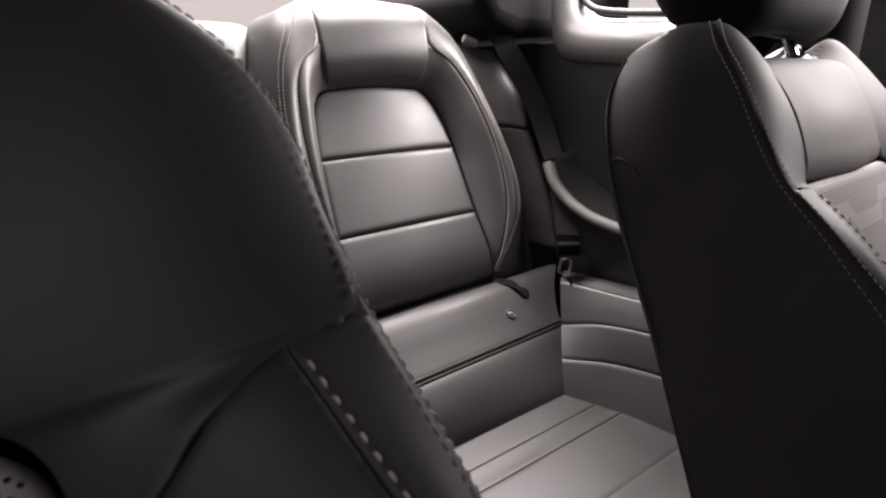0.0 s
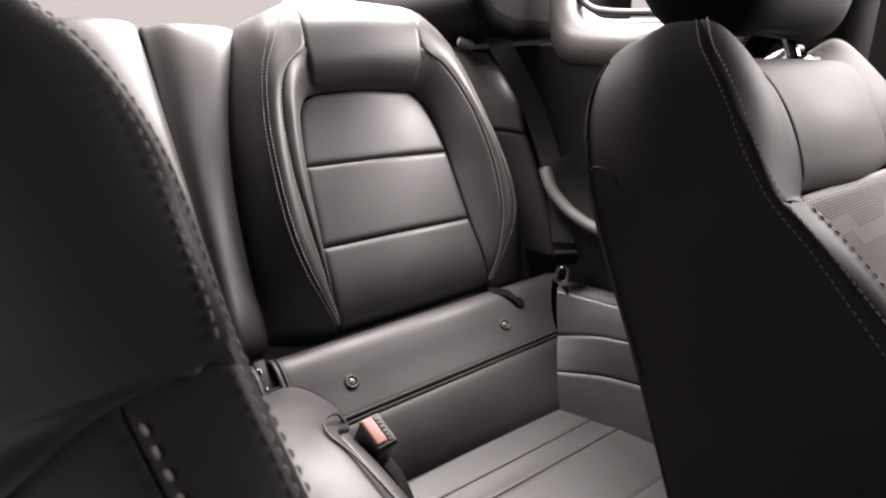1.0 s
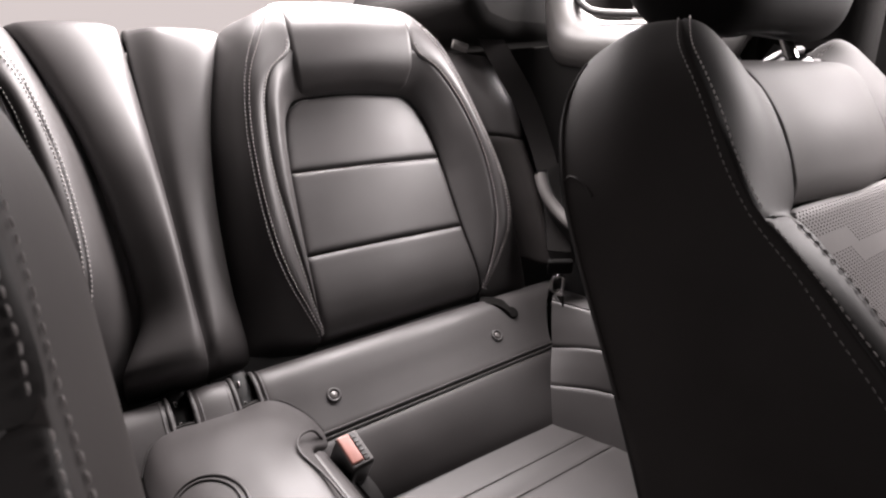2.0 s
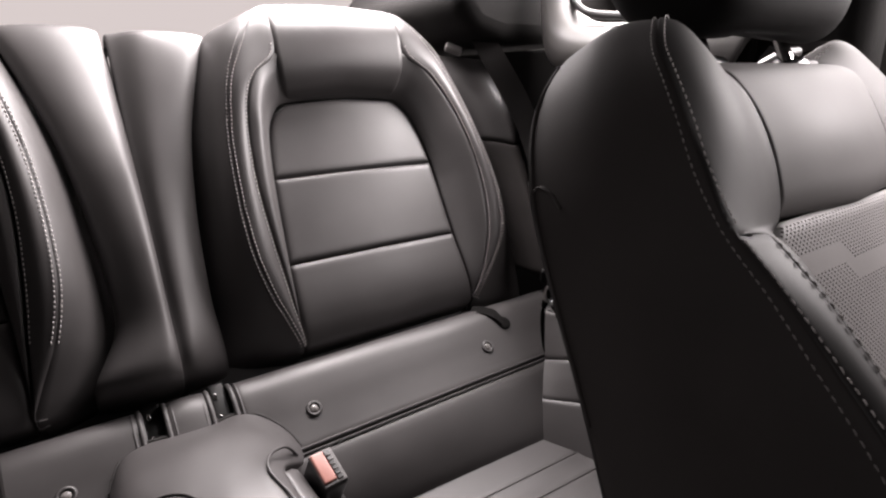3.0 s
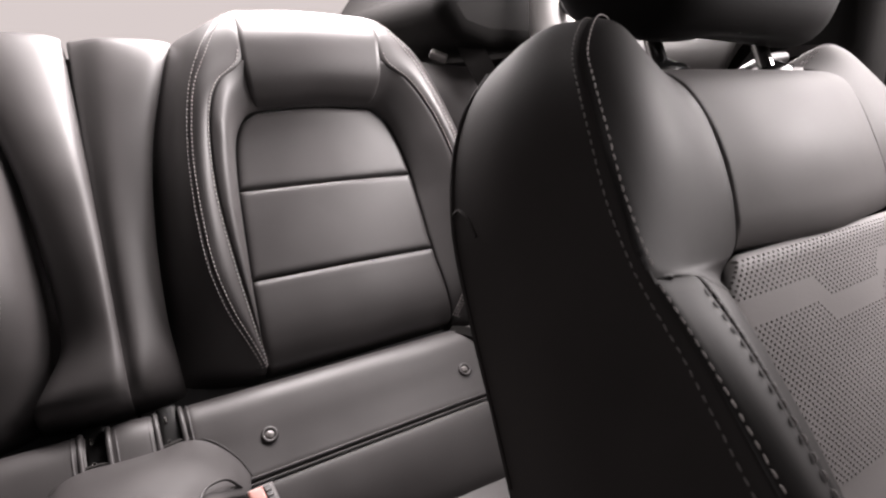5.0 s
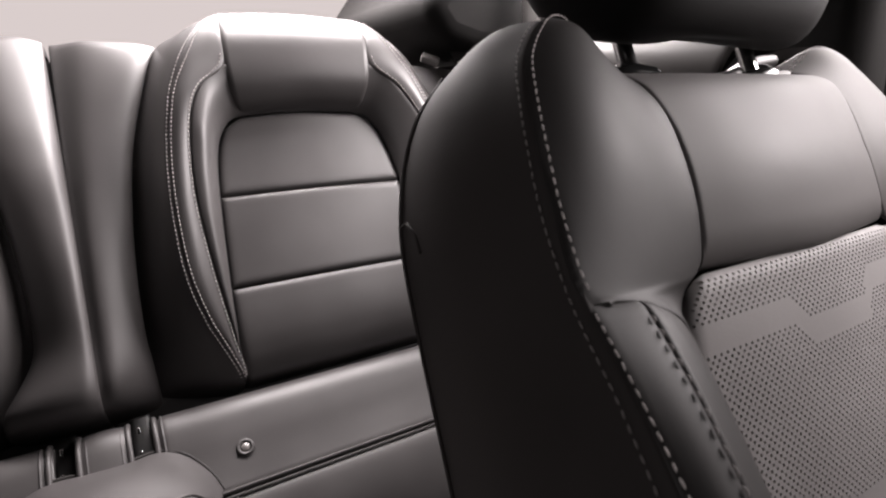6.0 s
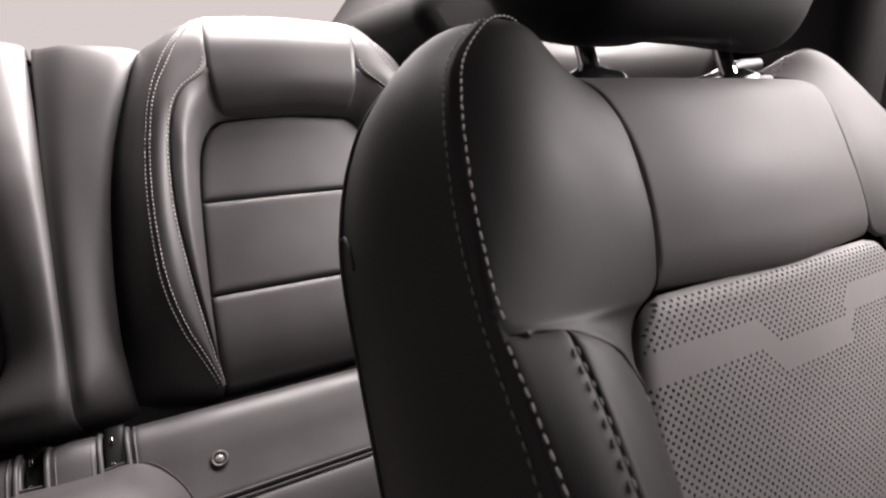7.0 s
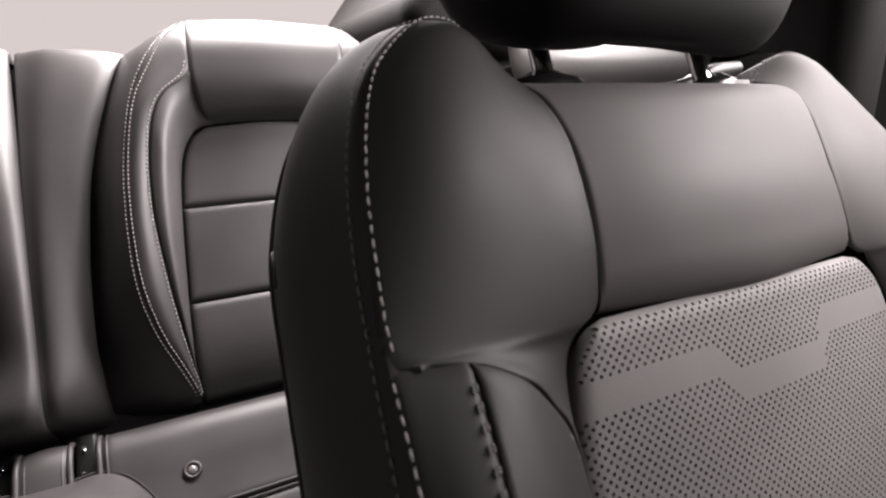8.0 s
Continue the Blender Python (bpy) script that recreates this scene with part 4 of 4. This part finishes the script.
        c = spline(gully, 60)[7:50] + np.array([-0.0040, 0.001, 0.0022])
        row = part("stitching", stitches(at(f(c)), out, 0.0042, 0.0028, 0.0007, 0.0006, 14), pale, seat, "pale grey thread")
        row["kind"] = "stuff"
        for d in (-0.003, 0.003) if s == -1 else ():
            c = [(0.105 + d, 0.1180, -0.034), (0.107 + d, 0.1235, -0.027), (0.108 + d, 0.1275, -0.018)]
            row = part("stitching", stitches(at(c), tuple(at.dir(0, 0.8, 0.6)), 0.0031, 0.0015, 0.0006, 0.001, 15), THREAD, seat, "pale grey thread")
            row["kind"] = "stuff"
    # upper centre panel between the grooves, rolled over at the hem
    g = spline(groove, 40)
    mid = [(0.0, p[1] + (-0.004 if p[1] < 0.02 else -0.003), p[2] + 0.007) for p in g]
    across = [g, [(-0.045, p[1] - 0.002, p[2] + 0.005) for p in g], mid, [(0.045, p[1] - 0.002, p[2] + 0.005) for p in g], mirrored(g)]
    spread = [[(p[0] + float(np.interp(p[0], [-0.085, 0.085], [-0.0055, slip(p[1]) + 0.001])), p[1], p[2]) for p in c] for c in across]
    # the lit tone of the same leather
    put("upper_panel", spread, LIT_LEATHER, depth=0.008, reach=(0.020, 0.01, 0.003, 0.003), along=44, across=60, sides=(1, 0, 0.2, 0.2))
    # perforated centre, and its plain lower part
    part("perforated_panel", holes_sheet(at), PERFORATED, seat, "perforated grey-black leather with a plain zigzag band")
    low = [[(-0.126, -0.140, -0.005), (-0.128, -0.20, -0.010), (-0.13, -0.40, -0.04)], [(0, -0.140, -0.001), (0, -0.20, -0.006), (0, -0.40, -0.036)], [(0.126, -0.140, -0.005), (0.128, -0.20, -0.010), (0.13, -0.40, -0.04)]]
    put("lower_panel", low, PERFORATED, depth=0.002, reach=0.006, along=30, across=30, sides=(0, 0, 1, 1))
    # top deck behind the hem, and the shell
    deck = [[(u, v0 - 0.004, -0.044), (u, v0 + 0.003, -0.050), (u, v0 + 0.001, -0.075), (u, v0 - 0.012, -0.105)] for u, v0 in ((-0.125, 0.139), (-0.095, 0.131), (-0.06, 0.122), (0.0, 0.121), (0.06, 0.127), (0.095, 0.138), (0.125, 0.141))]
    put("top_deck", deck, LEATHER, o=tuple(at.dir(0, 1, 0)), depth=0.003, reach=0.006, along=20, across=30, sides=(1, 0, 0, 0))
    B = spline(back_edge, 60)
    behind = B * np.array([0.6, 1, 1]) + np.array([0, -0.004, -0.030])
    behind[:, 1] -= np.interp(behind[:, 1], [0.08, 0.14], [0.0, 0.028])
    put("back_shell", [B, behind, mirrored(behind), mirrored(B)], BLACK_PLASTIC, o=tuple(at.dir(0, 0, -1)), depth=0.001, along=50, across=30, sides=(0, 0, 0, 0))
    # headrest posts with their sleeves
    for s in (-1, 1):
        foot = at([(s * 0.063, 0.108, -0.036)])[0]
        head = at([(s * 0.063, 0.200, -0.036)])[0]
        post = part("post", tube([foot, (foot + head) / 2, head], 0.0055, 8, 16), CHROME, seat, "chrome headrest post")
        c = at([(s * 0.063 + 0.012 * (s > 0), 0.1085, -0.037)])[0]
        verts, faces = disc((0, 0, 0), (0, 0, 1), 0.012, 0.013, 28, 0.35)
        turn = np.stack([at.dir(1, 0, 0), at.dir(0, 0, 1), at.dir(0, 1, 0)])
        part("sleeve", ([tuple(c + np.array([p[0] * 2.2, p[1], p[2]]) @ turn) for p in verts], faces), GLOSS_PLASTIC, post)
        if s == -1:
            continue
        tab = block((0, 0, 0), (0.019, 0.010, 0.007), 0.0022)
        tab.transform(Matrix.Translation(tuple(at([(0.084, 0.1145, -0.030)])[0])) @ Matrix([tuple(r) for r in turn]).transposed().to_4x4())
        part("release_tab", tab, TRIM, post, "grey release tab")
    # headrest
    rings = []
    for v, hw, w0, w1 in ((0.138, 0.020, -0.06, -0.02), (0.131, 0.066, -0.078, -0.012), (0.135, 0.085, -0.086, 0.006), (0.158, 0.096, -0.090, 0.020), (0.19, 0.104, -0.088, 0.038), (0.23, 0.108, -0.080, 0.050), (0.28, 0.106, -0.070, 0.046), (0.31, 0.085, -0.055, 0.03), (0.322, 0.05, -0.04, 0.01)):
        ring = []
        for k in range(33):
            a = 2 * math.pi * k / 32
            cu, cw = math.cos(a), math.sin(a)
            u = hw * math.copysign(abs(cu) ** 0.5, cu) * (1.30 if cu > 0 else 1.08)
            w = (w0 + w1) / 2 + (w1 - w0) / 2 * math.copysign(abs(cw) ** 0.6, cw)
            ring.append((u, v + 0.75 * max(0.0, -0.028 - w) * float(np.interp(v, [0.15, 0.28], [1, 0])), w))
        rings.append(at(ring))
    g = np.array(rings)
    verts = [tuple(p) for p in g.reshape(-1, 3)]
    faces = [(i * 33 + k, i * 33 + k + 1, (i + 1) * 33 + k + 1, (i + 1) * 33 + k) for i in range(8) for k in range(32)] + [tuple(range(32)), tuple(8 * 33 + k for k in range(32))]
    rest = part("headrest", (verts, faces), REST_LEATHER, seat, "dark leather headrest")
    smooth = rest.modifiers.new("smooth", "SUBSURF")
    smooth.levels = smooth.render_levels = 2
    # cushion below, out of sight
    part("cushion", block(tuple(at([(0, -0.42, 0.18)])[0] + np.array([0, 0.0, -0.05])), (0.46, 0.46, 0.14), 0.04, 4), LEATHER, seat)
    part("seat_base", block(tuple(at([(0, -0.42, 0.14)])[0] * np.array([1, 1, 0]) + np.array([0, 0, 0.10])), (0.40, 0.40, 0.20), 0.02, 2), BLACK_PLASTIC, seat)
    return seat


FRONT = Place((0.4425, 0.285, 0.713), 25, 1)
FRONT_TWIN = Place((-0.271, 0.2935, 0.716), 25, -1, -0.04)
front_seat(FRONT, "black leather front seat with perforated centre and grey stitching")
front_seat(FRONT_TWIN, "dark leather front seat with grey stitching, across the aisle", DULL_THREAD)
